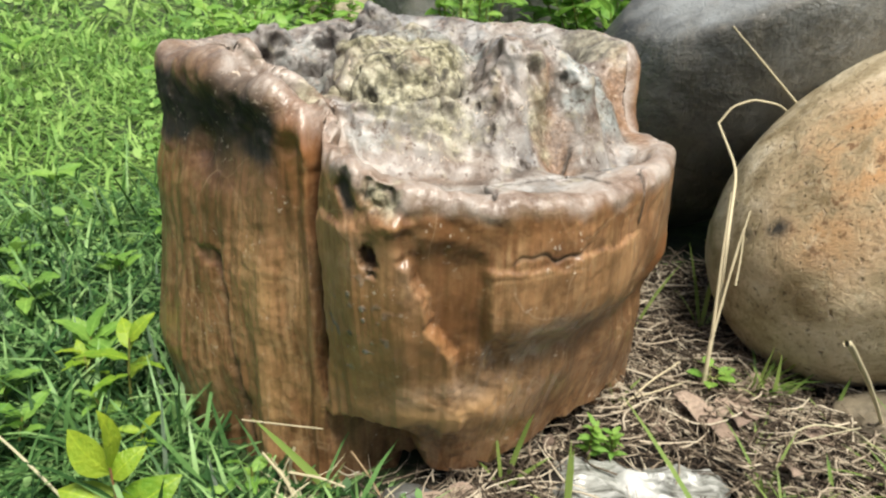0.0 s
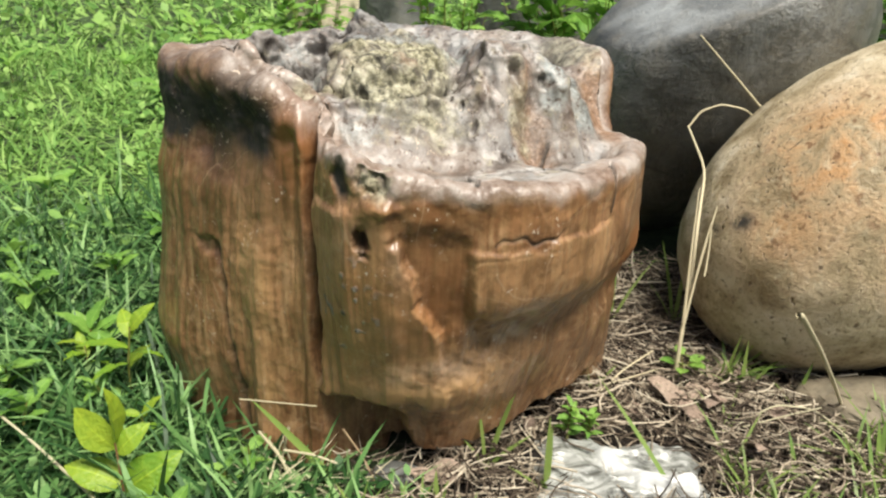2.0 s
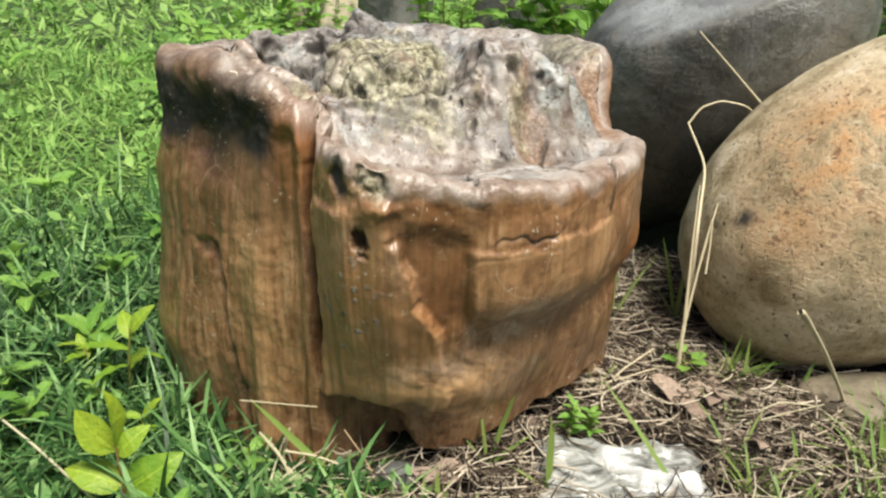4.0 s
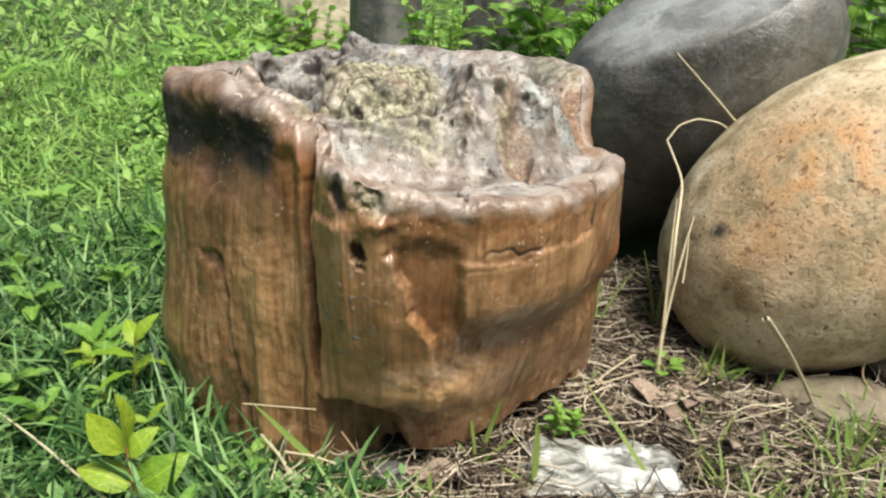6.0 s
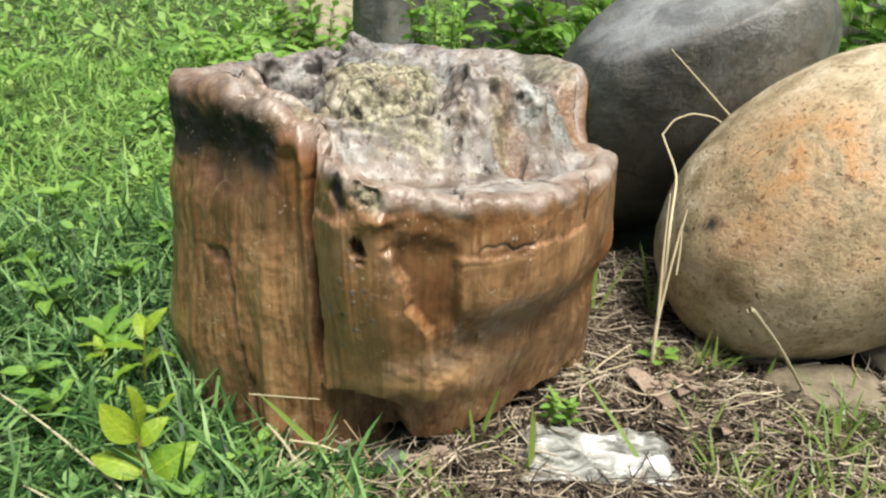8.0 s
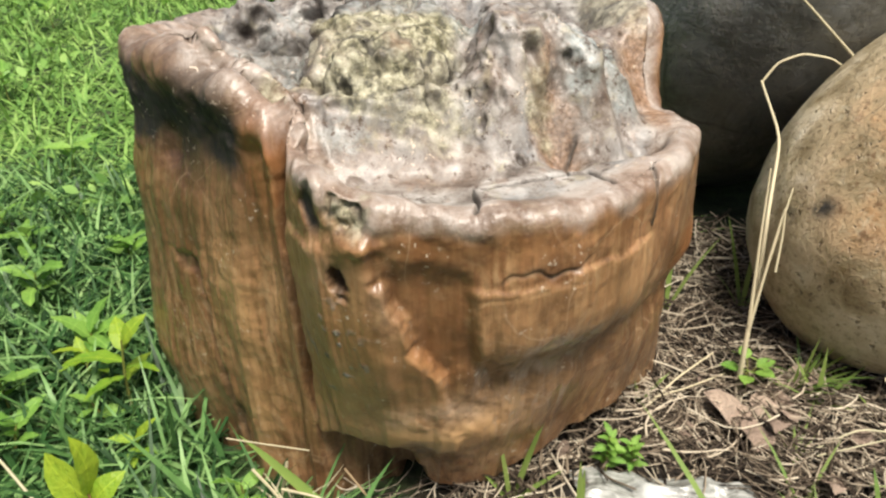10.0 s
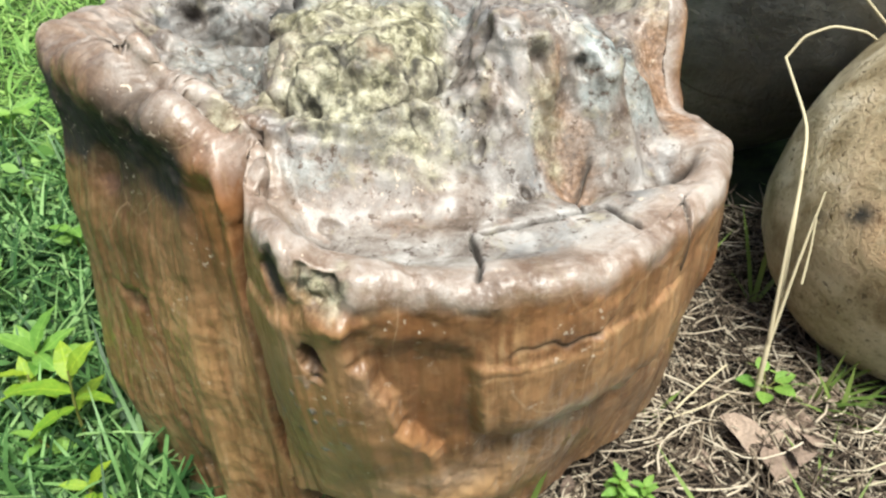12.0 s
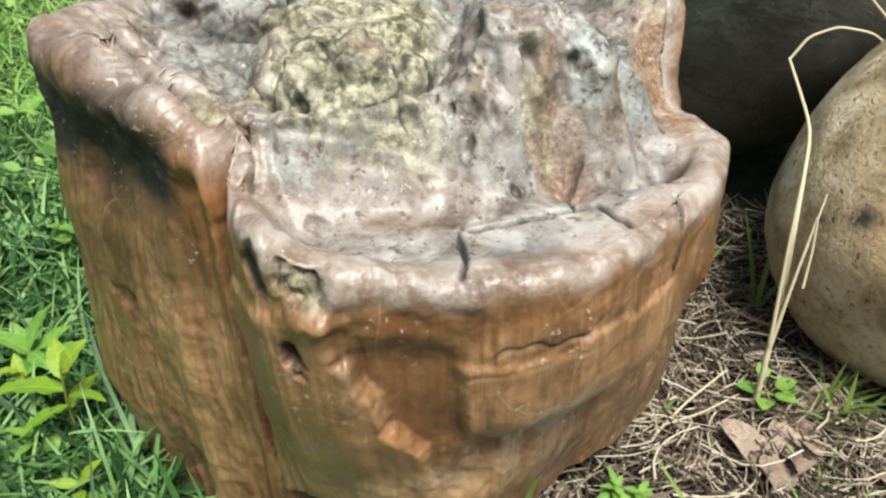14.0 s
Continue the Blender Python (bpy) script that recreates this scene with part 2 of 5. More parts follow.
def dark_rock_material():
    n = Nodes("dark_boulder_stone")
    p = n.coords()
    broad = n.noise(p, 5, 4, 0.6, 0.5)
    blotch = n.noise(p, 24, 5, 0.65, 0.3)
    fine = n.noise(p, 150, 4, 0.7)
    c = n.ramp(broad, [(0.3, (0.045, 0.047, 0.043)), (0.5, (0.110, 0.113, 0.105)), (0.7, (0.225, 0.230, 0.218))])
    c = n.mix(n.ramp(blotch, [(0.46, 0.0), (0.70, 0.7)]), c, (0.165, 0.150, 0.118))
    c = n.mix(n.ramp(n.noise(n.coords((0.9, 1, 1.2)), 15, 5, 0.74, 0.6), [(0.40, 0.55), (0.50, 0.0)]), c, (0.030, 0.031, 0.028))
    crack = n.add("ShaderNodeTexVoronoi", {"Vector": n.mix(0.06, p, n.add("ShaderNodeTexNoise", {"Vector": p, "Scale": 9.0}).outputs["Color"]), "Scale": 4.2}, feature="DISTANCE_TO_EDGE").outputs["Distance"]
    c = n.mix(n.math("MULTIPLY", n.ramp(crack, [(0.004, 0.8), (0.014, 0.0)]), n.ramp(broad, [(0.45, 0.0), (0.55, 1.0)])), c, (0.02, 0.02, 0.018))
    c = n.mix(n.ramp(n.noise(n.coords((1, 1, 3)), 60, 5, 0.75), [(0.58, 0.0), (0.7, 0.6)]), c, (0.26, 0.25, 0.21))
    c = n.mix(n.ramp(fine, [(0.3, 0.5), (0.45, 0.0)]), c, (0.018, 0.018, 0.016))
    c = n.mix(n.ramp(n.noise(p, 12, 3, 0.5), [(0.62, 0.0), (0.75, 0.5)]), c, (0.09, 0.075, 0.05))
    # sky light on the upper face, painted as an uneven paler grey
    lit_patches = n.ramp(n.noise(p, 11, 4, 0.65, 0.5), [(0.36, 0.3), (0.52, 0.8)])
    c = n.mix(n.math("MULTIPLY", n.attr("sky_lit"), lit_patches), c, (0.345, 0.365, 0.365))
    return n.finish(c, n.math("ADD", 0.24, n.math("MULTIPLY", blotch, 0.3)), n.math("ADD", fine, n.math("MULTIPLY", blotch, 1.5)), 0.5, 0.005, Specular_IOR_Level=0.75)


def pale_rock_material(name="pale_stone", tint=(0.5, 0.43, 0.32)):
    n = Nodes(name)
    p = n.coords()
    blotch = n.noise(p, 14, 5, 0.65, 0.5)
    fine = n.noise(p, 120, 4, 0.7)
    c = n.ramp(blotch, [(0.3, tuple(v * 0.5 for v in tint)), (0.5, tint), (0.7, tuple(min(1, v * 1.35) for v in tint))])
    c = n.mix(n.ramp(fine, [(0.3, 0.6), (0.45, 0.0)]), c, tuple(v * 0.3 for v in tint))
    return n.finish(c, 0.75, n.math("ADD", fine, blotch), 0.5, 0.005)


def island_material(name, stops, rough=0.5, translucent=0.0, spec=0.4, patch=60, share=0.2):
    """Blades, leaves and straws: one colour an island, with a soft variation."""
    n = Nodes(name)
    r = n.add("ShaderNodeNewGeometry").outputs["Random Per Island"]
    v = n.noise(n.coords(), patch, 3, 0.6)
    c = n.ramp(n.math("ADD", n.math("MULTIPLY", r, 1.0 - share), n.math("MULTIPLY", v, share)), stops)
    mat = n.finish(c, rough)
    n.bsdf.inputs["Specular IOR Level"].default_value = spec
    if translucent:
        out = n.tree.nodes["Material Output"]
        tr = n.add("ShaderNodeBsdfTranslucent", {"Color": c})
        ms = n.add("ShaderNodeMixShader", {"Fac": translucent})
        n.tree.links.new(n.bsdf.outputs[0], ms.inputs[1])
        n.tree.links.new(tr.outputs[0], ms.inputs[2])
        n.tree.links.new(ms.outputs[0], out.inputs["Surface"])
    return mat


def ground_material():
    n = Nodes("soil_and_turf")
    p = n.coords()
    a = n.noise(p, 30, 5, 0.7)
    b = n.noise(p, 4, 4, 0.6)
    fine = n.noise(p, 220, 4, 0.7)
    soil = n.ramp(a, [(0.3, (0.009, 0.007, 0.005)), (0.5, (0.02, 0.015, 0.011)), (0.7, (0.045, 0.033, 0.024))])
    turf = n.ramp(a, [(0.3, (0.012, 0.022, 0.007)), (0.5, (0.028, 0.055, 0.013)), (0.7, (0.06, 0.11, 0.025))])
    turf = n.mix(n.ramp(b, [(0.5, 0.0), (0.7, 0.35)]), turf, (0.13, 0.13, 0.05))
    c = n.mix(n.attr("turf"), soil, turf)
    return n.finish(c, 0.9, n.math("ADD", a, n.math("MULTIPLY", fine, 0.5)), 0.8, 0.01)


def leaf_material(name, green, yellow):
    n = Nodes(name)
    r = n.add("ShaderNodeObjectInfo").outputs["Random"]
    v = n.noise(n.coords(), 7, 4, 0.6)
    sep = n.add("ShaderNodeSeparateXYZ", {"Vector": n.coords()})
    across = n.math("ABSOLUTE", sep.outputs["Y"])
    ribs = n.math("SINE", n.math("MULTIPLY", n.math("SUBTRACT", sep.outputs["X"], n.math("MULTIPLY", across, 0.9)), 62.0))
    c = n.mix(n.math("ADD", n.math("MULTIPLY", r, 0.6), n.math("MULTIPLY", n.ramp(v, [(0.35, 0.0), (0.7, 1.0)]), 0.4)), green, yellow)
    c = n.mix(n.ramp(ribs, [(0.80, 0.0), (1.0, 0.05)]), c, tuple(min(1, q * 1.5) for q in yellow))
    c = n.mix(n.ramp(across, [(0.006, 0.35), (0.018, 0.0)]), c, tuple(min(1, q * 1.6) for q in yellow))
    v = n.math("ADD", v, n.math("MULTIPLY", ribs, 0.02))
    mat = n.finish(c, 0.42, v, 0.35, 0.01)
    out = n.tree.nodes["Material Output"]
    tr = n.add("ShaderNodeBsdfTranslucent", {"Color": c})
    ms = n.add("ShaderNodeMixShader", {"Fac": 0.35})
    n.tree.links.new(n.bsdf.outputs[0], ms.inputs[1])
    n.tree.links.new(tr.outputs[0], ms.inputs[2])
    n.tree.links.new(ms.outputs[0], out.inputs["Surface"])
    return mat


STUMP, TAN, DARK, PALE = stump_material(), tan_rock_material(), dark_rock_material(), pale_rock_material("pale_stone", (0.50, 0.43, 0.32))
FLATSTONE = pale_rock_material("grey_stone", (0.185, 0.155, 0.105))
GROUND = ground_material()
GRASS = island_material("grass_blade", [(0.0, (0.008, 0.024, 0.009)), (0.36, (0.032, 0.090, 0.024)), (0.62, (0.125, 0.250, 0.075)), (0.86, (0.225, 0.375, 0.135)), (0.96, (0.30, 0.42, 0.175)), (1.0, (0.50, 0.46, 0.27))], 0.45, 0.20, spec=0.28)
STRAW = island_material("dry_straw", [(0.0, (0.015, 0.011, 0.008)), (0.34, (0.065, 0.048, 0.034)), (0.55, (0.22, 0.175, 0.125)), (0.75, (0.45, 0.385, 0.29)), (1.0, (0.64, 0.58, 0.45))], 0.75, 0.0, spec=0.2)
FAR_GRASS = island_material("back_lawn_blade", [(0.0, (0.035, 0.085, 0.022)), (0.28, (0.090, 0.20, 0.045)), (0.5, (0.20, 0.36, 0.085)), (0.75, (0.32, 0.48, 0.14)), (1.0, (0.44, 0.54, 0.23))], 0.5, 0.30, spec=0.2, patch=6, share=0.55)
LEAF = leaf_material("young_leaf", (0.14, 0.30, 0.025), (0.34, 0.44, 0.035))
BLADE = leaf_material("shoot_blade", (0.09, 0.20, 0.035), (0.26, 0.33, 0.09))
DULL_LEAF = leaf_material("weed_leaf", (0.10, 0.25, 0.035), (0.27, 0.45, 0.085))


# ---- ground ----
def ground_height(x, y):
    p = np.stack((x, y, np.zeros_like(x)), -1)
    return 0.012 * fbm(p * 5, 3) + 0.006 * fbm(p * 22, 3) + 0.05 * fbm(p * 0.5, 2) * ss(2.0, 5.0, np.hypot(x, y - 0.9)) - 0.004


def turf_amount(x, y):
    """1 where grass grows, 0 on the littered bare soil to the right of the stump."""
    p = np.stack((x, y, np.zeros_like(x)), -1)
    edge = 0.05 * fbm(p * 9, 3)
    wide = 0.25 * fbm(p * 2 + 5, 3)
    bare = ss(-0.06, 0.06, x + edge) * (1 - ss(1.25, 1.5, y + edge)) * (1 - ss(1.0, 1.35, x + wide)) * ss(0.1, 0.45, y + wide)
    return 1 - bare


def build_ground():
    u = np.linspace(-1, 1, 281)
    s = np.sinh(u * 7) / np.sinh(7) * 70
    x, y = np.meshgrid(s, s + 0.9, indexing="ij")
    z = ground_height(x, y)
    me = mesh_from("ground", np.stack((x, y, z), -1).reshape(-1, 3), grid_faces(281, 281)[:, ::-1])
    attribute(me, "turf", turf_amount(x, y))
    thing("ground", me, GROUND, "damp brown soil under short green grass and dry litter", "ground", "structure")


build_ground()

# ---- the petrified stump ----
CX, CY = 0.0, 0.96
RIM = [(-5, .266), (-16, .262), (-27, .258), (-42, .250), (-56, .246), (-70, .236), (-85, .226), (-93, .221), (-100, .207), (-106, .184), (-112, .176),
       (-124, .180), (-140, .186), (-154, .202), (-167, .224), (-178, .243), (170, .250), (158, .256), (142, .254), (127, .245), (100, .215), (79, .208), (55, .235), (37, .270), (22, .262), (10, .243), (4, .246)]
BASE = [(1, .252), (18, .270), (-15, .222), (-32, .186), (-50, .172), (-66, .166), (-80, .158), (-95, .160), (-108, .168), (-120, .178), (-135, .186), (-150, .202), (-166, .246),
        (179, .280), (165, .285), (142, .27), (110, .22), (79, .205), (45, .24)]
TOP = [(-5, .318), (-27, .320), (-50, .322), (-70, .330), (-85, .338), (-97, .350), (-103, .352), (-108, .358), (-113, .368), (-124, .390), (-134, .404), (-141, .400), (-150, .418), (-158, .420), (-166, .404), (-174, .408), (178, .402), (160, .390),
       (140, .386), (120, .392), (100, .402), (79, .400), (60, .398), (37, .396), (20, .394), (15, .388), (11, .345), (8, .320), (4, .318)]


def stump_top(x, y):
    """Height of the hollowed, lumpy upper face."""
    w = 0.010 * fbm(np.stack((x * 30, y * 30, 0 * x), -1), 3)
    z = 0.315 + 0.060 * ss(0.0, 0.06, y - (0.808 + 0.34 * np.maximum(x, -0.03)) + w)
    # the crusted lump: a steep dome with lobules round its foot and a rippled skirt
    d = np.hypot((x + 0.010 + 0.9 * w) / 0.074, (y - 0.965 + 0.9 * w) / 0.100)
    z = z + 0.027 * (1 - ss(0.60, 1.06, d)) + 0.010 * bump(x, y, -0.01, 1.02, 0.04, 0.05)
    for kx, ky, kr, kh in ((-0.050, 0.888, 0.017, 0.013), (-0.020, 0.876, 0.016, 0.007), (0.014, 0.885, 0.020, 0.010), (0.044, 0.905, 0.014, 0.008), (-0.066, 0.925, 0.014, 0.009), (-0.028, 0.925, 0.018, 0.006)):
        q = np.hypot(x - kx + 0.5 * w, y - ky - 0.5 * w) / kr
        z = z + kh * (1 - ss(0.2, 1.15, q))
    z = z - 0.006 * np.exp(-((d - 1.03) / 0.05) ** 2) * (y < 0.95)
    z = z + 0.0022 * np.sin(((y - 0.15 * x) * 700 + w * 500)) * bump(x, y, -0.005, 0.853, 0.035, 0.010)
    # the rounder, pitted mound, with a ridge running down to the rim and a brown hollow in its flank
    z = z + 0.030 * ss(0.15, 0.9, bump(x, y, 0.112, 0.950, 0.042, 0.050)) - 0.016 * bump(x, y, 0.062, 0.905, 0.014, 0.050) + 0.020 * bump(x, y, 0.105, 0.893, 0.026, 0.028)
    along = np.clip(((x - 0.135) * 0.065 - (y - 0.940) * 0.045) / (0.065 ** 2 + 0.045 ** 2), 0, 1)
    ridge = np.hypot(x - 0.135 - 0.065 * along + 0.6 * w, y - 0.940 + 0.045 * along + 0.6 * w)
    z = z + (0.004 + 0.024 * along) * np.exp(-(ridge / 0.015) ** 2)
    z = z - 0.022 * bump(x, y, 0.137, 0.886, 0.015, 0.017) - 0.010 * bump(x, y, 0.152, 0.866, 0.010, 0.010)
    # the grey valley beside the left lobe, its two caves, the broken crest behind and the dark cleft
    z = z - 0.030 * bump(x, y, -0.105, 0.985, 0.030, 0.075)
    z = z - 0.034 * bump(x, y, -0.150, 1.040, 0.026, 0.013) - 0.032 * bump(x, y, -0.096, 1.058, 0.016, 0.014)
    broken = 0.45 + 0.9 * vnoise(np.stack((x * 55, y * 30, 0 * x + 2), -1))
    crest = ss(-0.215, -0.165, x) * (1 - ss(-0.035, -0.010, x))
    z = z + 0.028 * broken * crest * np.exp(-((y - 1.098 - 0.25 * (x + 0.1) + w) / 0.020) ** 2)
    z = z + 0.030 * bump(x, y, -0.040, 1.085, 0.022, 0.026) + 0.016 * bump(x, y, -0.120, 1.058, 0.010, 0.016)
    z = z - 0.038 * bump(x, y, 0.105, 1.075, 0.055, 0.018) - 0.024 * bump(x, y, -0.028, 1.045, 0.012, 0.030)
    # the gap at the right, with a grey knob in it
    z = z - 0.060 * ss(0.165, 0.20, x) * (1 - ss(0.966, 0.984, y)) * ss(0.86, 0.9, y) + 0.042 * (1 - ss(0.15, 1.1, np.hypot(x - 0.194, y - 0.950) / 0.023))
    return z


PITS = ((0.089, 0.906, 0.0085), (0.120, 0.897, 0.0070), (0.053, 0.907, 0.0065), (0.045, 0.872, 0.0090), (0.104, 0.935, 0.0060), (0.082, 0.865, 0.0045), (0.113, 0.849, 0.0045), (0.060, 0.889, 0.0045),
        (0.128, 0.925, 0.0050), (0.070, 0.880, 0.0035), (0.098, 0.872, 0.0040), (0.122, 0.862, 0.0030), (0.033, 0.886, 0.0040), (0.150, 0.910, 0.0040), (0.106, 0.917, 0.0040), (-0.022, 0.862, 0.0060))
CORD = ((-0.049, 0.812), (-0.056, 0.832), (-0.080, 0.850), (-0.110, 0.863), (-0.140, 0.882))


CRACKS = ((((0.088, 0.816), (0.110, 0.822), (0.127, 0.829), (0.158, 0.842)), 0.0018), (((0.158, 0.842), (0.166, 0.848), (0.180, 0.812)), 0.0018), (((0.079, 0.816), (0.081, 0.790), (0.086, 0.752)), 0.0015),
          (((0.206, 0.880), (0.214, 0.868), (0.220, 0.866)), 0.0020), (((0.212, 0.846), (0.214, 0.820)), 0.0016), (((0.150, 0.842), (0.149, 0.872), (0.156, 0.884)), 0.0016))


def near_line(x, y, points):
    """Distance to a bent line on the plan."""
    best = np.full(x.shape, 9.0)
    for (ax, ay), (bx, by) in zip(points[:-1], points[1:]):
        k = np.clip(((x - ax) * (bx - ax) + (y - ay) * (by - ay)) / ((bx - ax) ** 2 + (by - ay) ** 2), 0, 1)
        best = np.minimum(best, np.hypot(x - ax - k * (bx - ax), y - ay - k * (by - ay)))
    return best


def box_mask(x, z, x0, x1, z0, z1, sx=0.004, sz=0.004):
    return ss(x0 - sx, x0 + sx, x) * (1 - ss(x1 - sx, x1 + sx, x)) * ss(z0 - sz, z0 + sz, z) * (1 - ss(z1 - sz, z1 + sz, z))


def below_rim(z, shoulder):
    return ss(0.0, 0.02, shoulder - z)


def ring_z_mix(rim_z, inner_z, w):
    return rim_z + (inner_z - rim_z) * w


def build_stump():
    na, nz, nr, nt = 1000, 230, 10, 150
    k = np.linspace(0, 1, na, endpoint=False)
    deg = np.where(k < 0.72, -195 + k / 0.72 * 215, 20 + (k - 0.72) / 0.28 * 145)
    th = np.radians(deg)
    rim, base, top = ring_curve(RIM, deg), ring_curve(BASE, deg), ring_curve(TOP, deg)
    circle = np.stack((np.cos(th), np.sin(th), 0 * th), -1)
    top = top + 0.0035 * fbm(circle * 9, 3) + 0.006 * fbm(circle * 13 + 4, 3) * ss(-1.0, 0.0, np.cos(th + radians(165)) - 0.3) + 0.0006 * fbm(circle * 34, 3)
    rho = ring_curve([(-180, .022), (-165, .026), (-150, .032), (-125, .032), (-110, .026), (-103, .014), (-60, .012), (0, .014), (40, .02), (120, .02)], deg)
    v = np.linspace(0, 1, nz)[:, None]
    z_side = -0.03 + v * (top - rho + 0.03)
    r_side = base + (rim - base) * ss(0.0, 1.0, np.clip(z_side / 0.27, 0, 1))
    a = np.linspace(0, np.pi / 2, nr + 1)[1:, None]
    r_round = rim - rho + rho * np.cos(a)
    z_round = top - rho + rho * np.sin(a)
    s = (1 - np.linspace(0, 1, nt + 1)[1:, None]) ** 0.9
    r_top = (rim - rho) * s
    rows_r = np.concatenate((r_side, r_round, r_top))
    rows_z = np.concatenate((z_side, z_round, np.broadcast_to(top, r_top.shape)))
    inner = np.concatenate((np.zeros((nz + nr, 1)), np.ones((nt, 1)))) * np.ones(na)
    side = 1 - inner
    x, y = CX + rows_r * np.cos(th), CY + rows_r * np.sin(th)
    depth = np.concatenate((np.zeros((nz + nr, na)), (rim - rho) * (1 - s)))
    blend = ss(0.0, 0.045, depth)
    z = np.where(inner > 0, ring_z_mix(rows_z, stump_top(x, y), blend), rows_z)
    p = np.stack((x, y, z), -1)

    tilted = p @ np.array(Euler((0.7, 0.5, 0.9)).to_matrix())
    front = np.broadcast_to(ss(-0.1, 0.25, -np.sin(th)), x.shape) * np.ones_like(x)
    warp = 0.010 * fbm(p * 28 + 3, 4)
    jag = 0.007 * fbm(p * 70, 4)
    fx, fz = x + warp, z + 0.8 * warp + jag
    out = np.zeros_like(x)
    # the fold between the two lobes
    fold = np.exp(-((x + 0.0645 + 0.5 * warp) / 0.0048) ** 2)
    out -= 0.024 * fold * ss(0.09, 0.13, z) * front
    out += 0.005 * ss(-0.061, -0.054, fx) * (1 - ss(0.0, 0.05, fx)) * ss(0.086, 0.10, fz) * front
    # the proud plate with its slanting right edge
    diag = 0.012 + 0.42 * np.clip(0.285 - fz, 0, 0.10)
    plate = ss(-0.064, -0.058, fx) * (1 - ss(diag - 0.003, diag + 0.004, fx)) * ss(0.086, 0.094, fz) * (1 - ss(0.294, 0.304, fz - 0.25 * (fx + 0.06)))
    out += 0.0048 * plate * front
    # the sunken strip beside it
    strip = ss(diag - 0.003, diag + 0.006, fx) * (1 - ss(0.072, 0.086, fx)) * ss(0.165, 0.205, fz) * (1 - ss(0.270, 0.300, fz))
    out -= 0.008 * strip * front
    # the slab on the right, the crack above it and the ledge below
    slab = ss(0.076, 0.083, fx) * (1 - ss(0.205, 0.225, fx)) * ss(0.186, 0.200, fz - 0.06 * (fx - 0.1)) * (1 - ss(0.266, 0.272, fz))
    out += 0.0026 * slab * front + 0.004 * slab * bump(fz, 0, 0.215, 0, 0.018, 1) * front
    out -= 0.013 * ss(0.07, 0.095, fx) * bump(fz, 0, 0.163, 0, 0.020, 1) * front
    crack_z = 0.2765 + 0.004 * np.sin(x * 120) + 0.002 * np.sin(x * 310)
    crack = ss(0.094, 0.108, x) * (1 - ss(0.150, 0.172, x)) * np.exp(-((z - crack_z) / 0.0018) ** 2)
    out -= 0.0024 * crack * (0.3 + 1.0 * vnoise(p * 45)) * front
    line = ss(0.07, 0.09, x) * (1 - ss(0.15, 0.17, x)) * np.exp(-((z - 0.262 - 0.5 * warp) / 0.0016) ** 2)
    out -= 0.0006 * line * front
    # the swelling at the foot, and the hollow worn under the plate
    out += 0.016 * bump(fx, fz, 0.062, 0.105, 0.036, 0.024) * front + 0.008 * bump(fx, fz, 0.07, 0.05, 0.03, 0.03) * front
    roof = 0.090 - 0.45 * np.clip(fx + 0.012, 0, 0.08)
    hollow = ss(-0.069, -0.058, fx) * (1 - ss(0.012, 0.026, fx - 0.2 * np.clip(0.05 - fz, 0, 0.05))) * (1 - ss(roof - 0.006, roof + 0.006, fz))
    out -= (0.020 + 0.012 * ss(-0.05, -0.01, fx)) * hollow * front
    under = (1 - ss(-0.006, 0.006, fz - 0.013 - 0.26 * np.clip(fx - 0.075, 0, 0.2))) * ss(-0.01, 0.012, fx)
    out -= 0.050 * under * front
    out += 0.010 * bump(deg, 0, -3, 0, 5, 1) * bump(z, 0, 0.20, 0, 0.022, 1) * side
    # pits under the rim of the front lobe
    pit = bump(fx, fz, -0.010, 0.281, 0.0060, 0.0110)
    out -= 0.018 * ss(0.25, 0.75, pit + 1.2 * pit * fbm(p * 95, 4)) * front
    cavity = ss(0.25, 0.85, bump(fx, fz, -0.001, 0.330, 0.013, 0.011) + 0.4 * fbm(p * 85 + 12, 3))
    out -= cavity * (0.009 + 0.006 * fbm(p * 130, 3)) * front
    grey = ss(0.3, 0.9, bump(fx, fz, -0.030, 0.331, 0.0065, 0.0145) + 0.35 * fbm(p * 90 + 4, 3))
    out -= 0.005 * grey * front
    out += 0.006 * bump(fx, fz, 0.006, 0.312, 0.012, 0.004) * front
    # the left lobe: a swollen head over a dark hollow
    left = ss(-0.072, -0.088, x) * (1 - ss(1.02, 1.08, y)) * side
    out += 0.006 * left * bump(fz, 0, 0.392, 0, 0.020, 1) - 0.010 * left * bump(fz - 0.16 * (fx + 0.16), 0, 0.335, 0, 0.030, 1) * ss(-0.225, -0.175, fx)
    out -= 0.004 * left * box_mask(fx, fz, -0.18, -0.085, 0.24, 0.315, 0.025, 0.04)
    out -= 0.006 * ss(0.2, 0.9, bump(fx, fz, -0.189, 0.326, 0.006, 0.014) + 0.4 * fbm(p * 80 + 6, 3)) * side * bump(fx, fz, -0.189, 0.326, 0.012, 0.02)
    knot = ss(0.25, 0.9, bump(fx, fz, -0.178, 0.222, 0.012, 0.008) + 0.4 * fbm(p * 70 + 1, 3)) * bump(fx, fz, -0.178, 0.222, 0.02, 0.02)
    out -= 0.004 * knot * left
    rift = np.exp(-((x + 0.168 - 0.06 * (0.22 - z) + warp) / 0.004) ** 2) * (1 - ss(0.21, 0.23, z))
    out -= 0.007 * rift * left
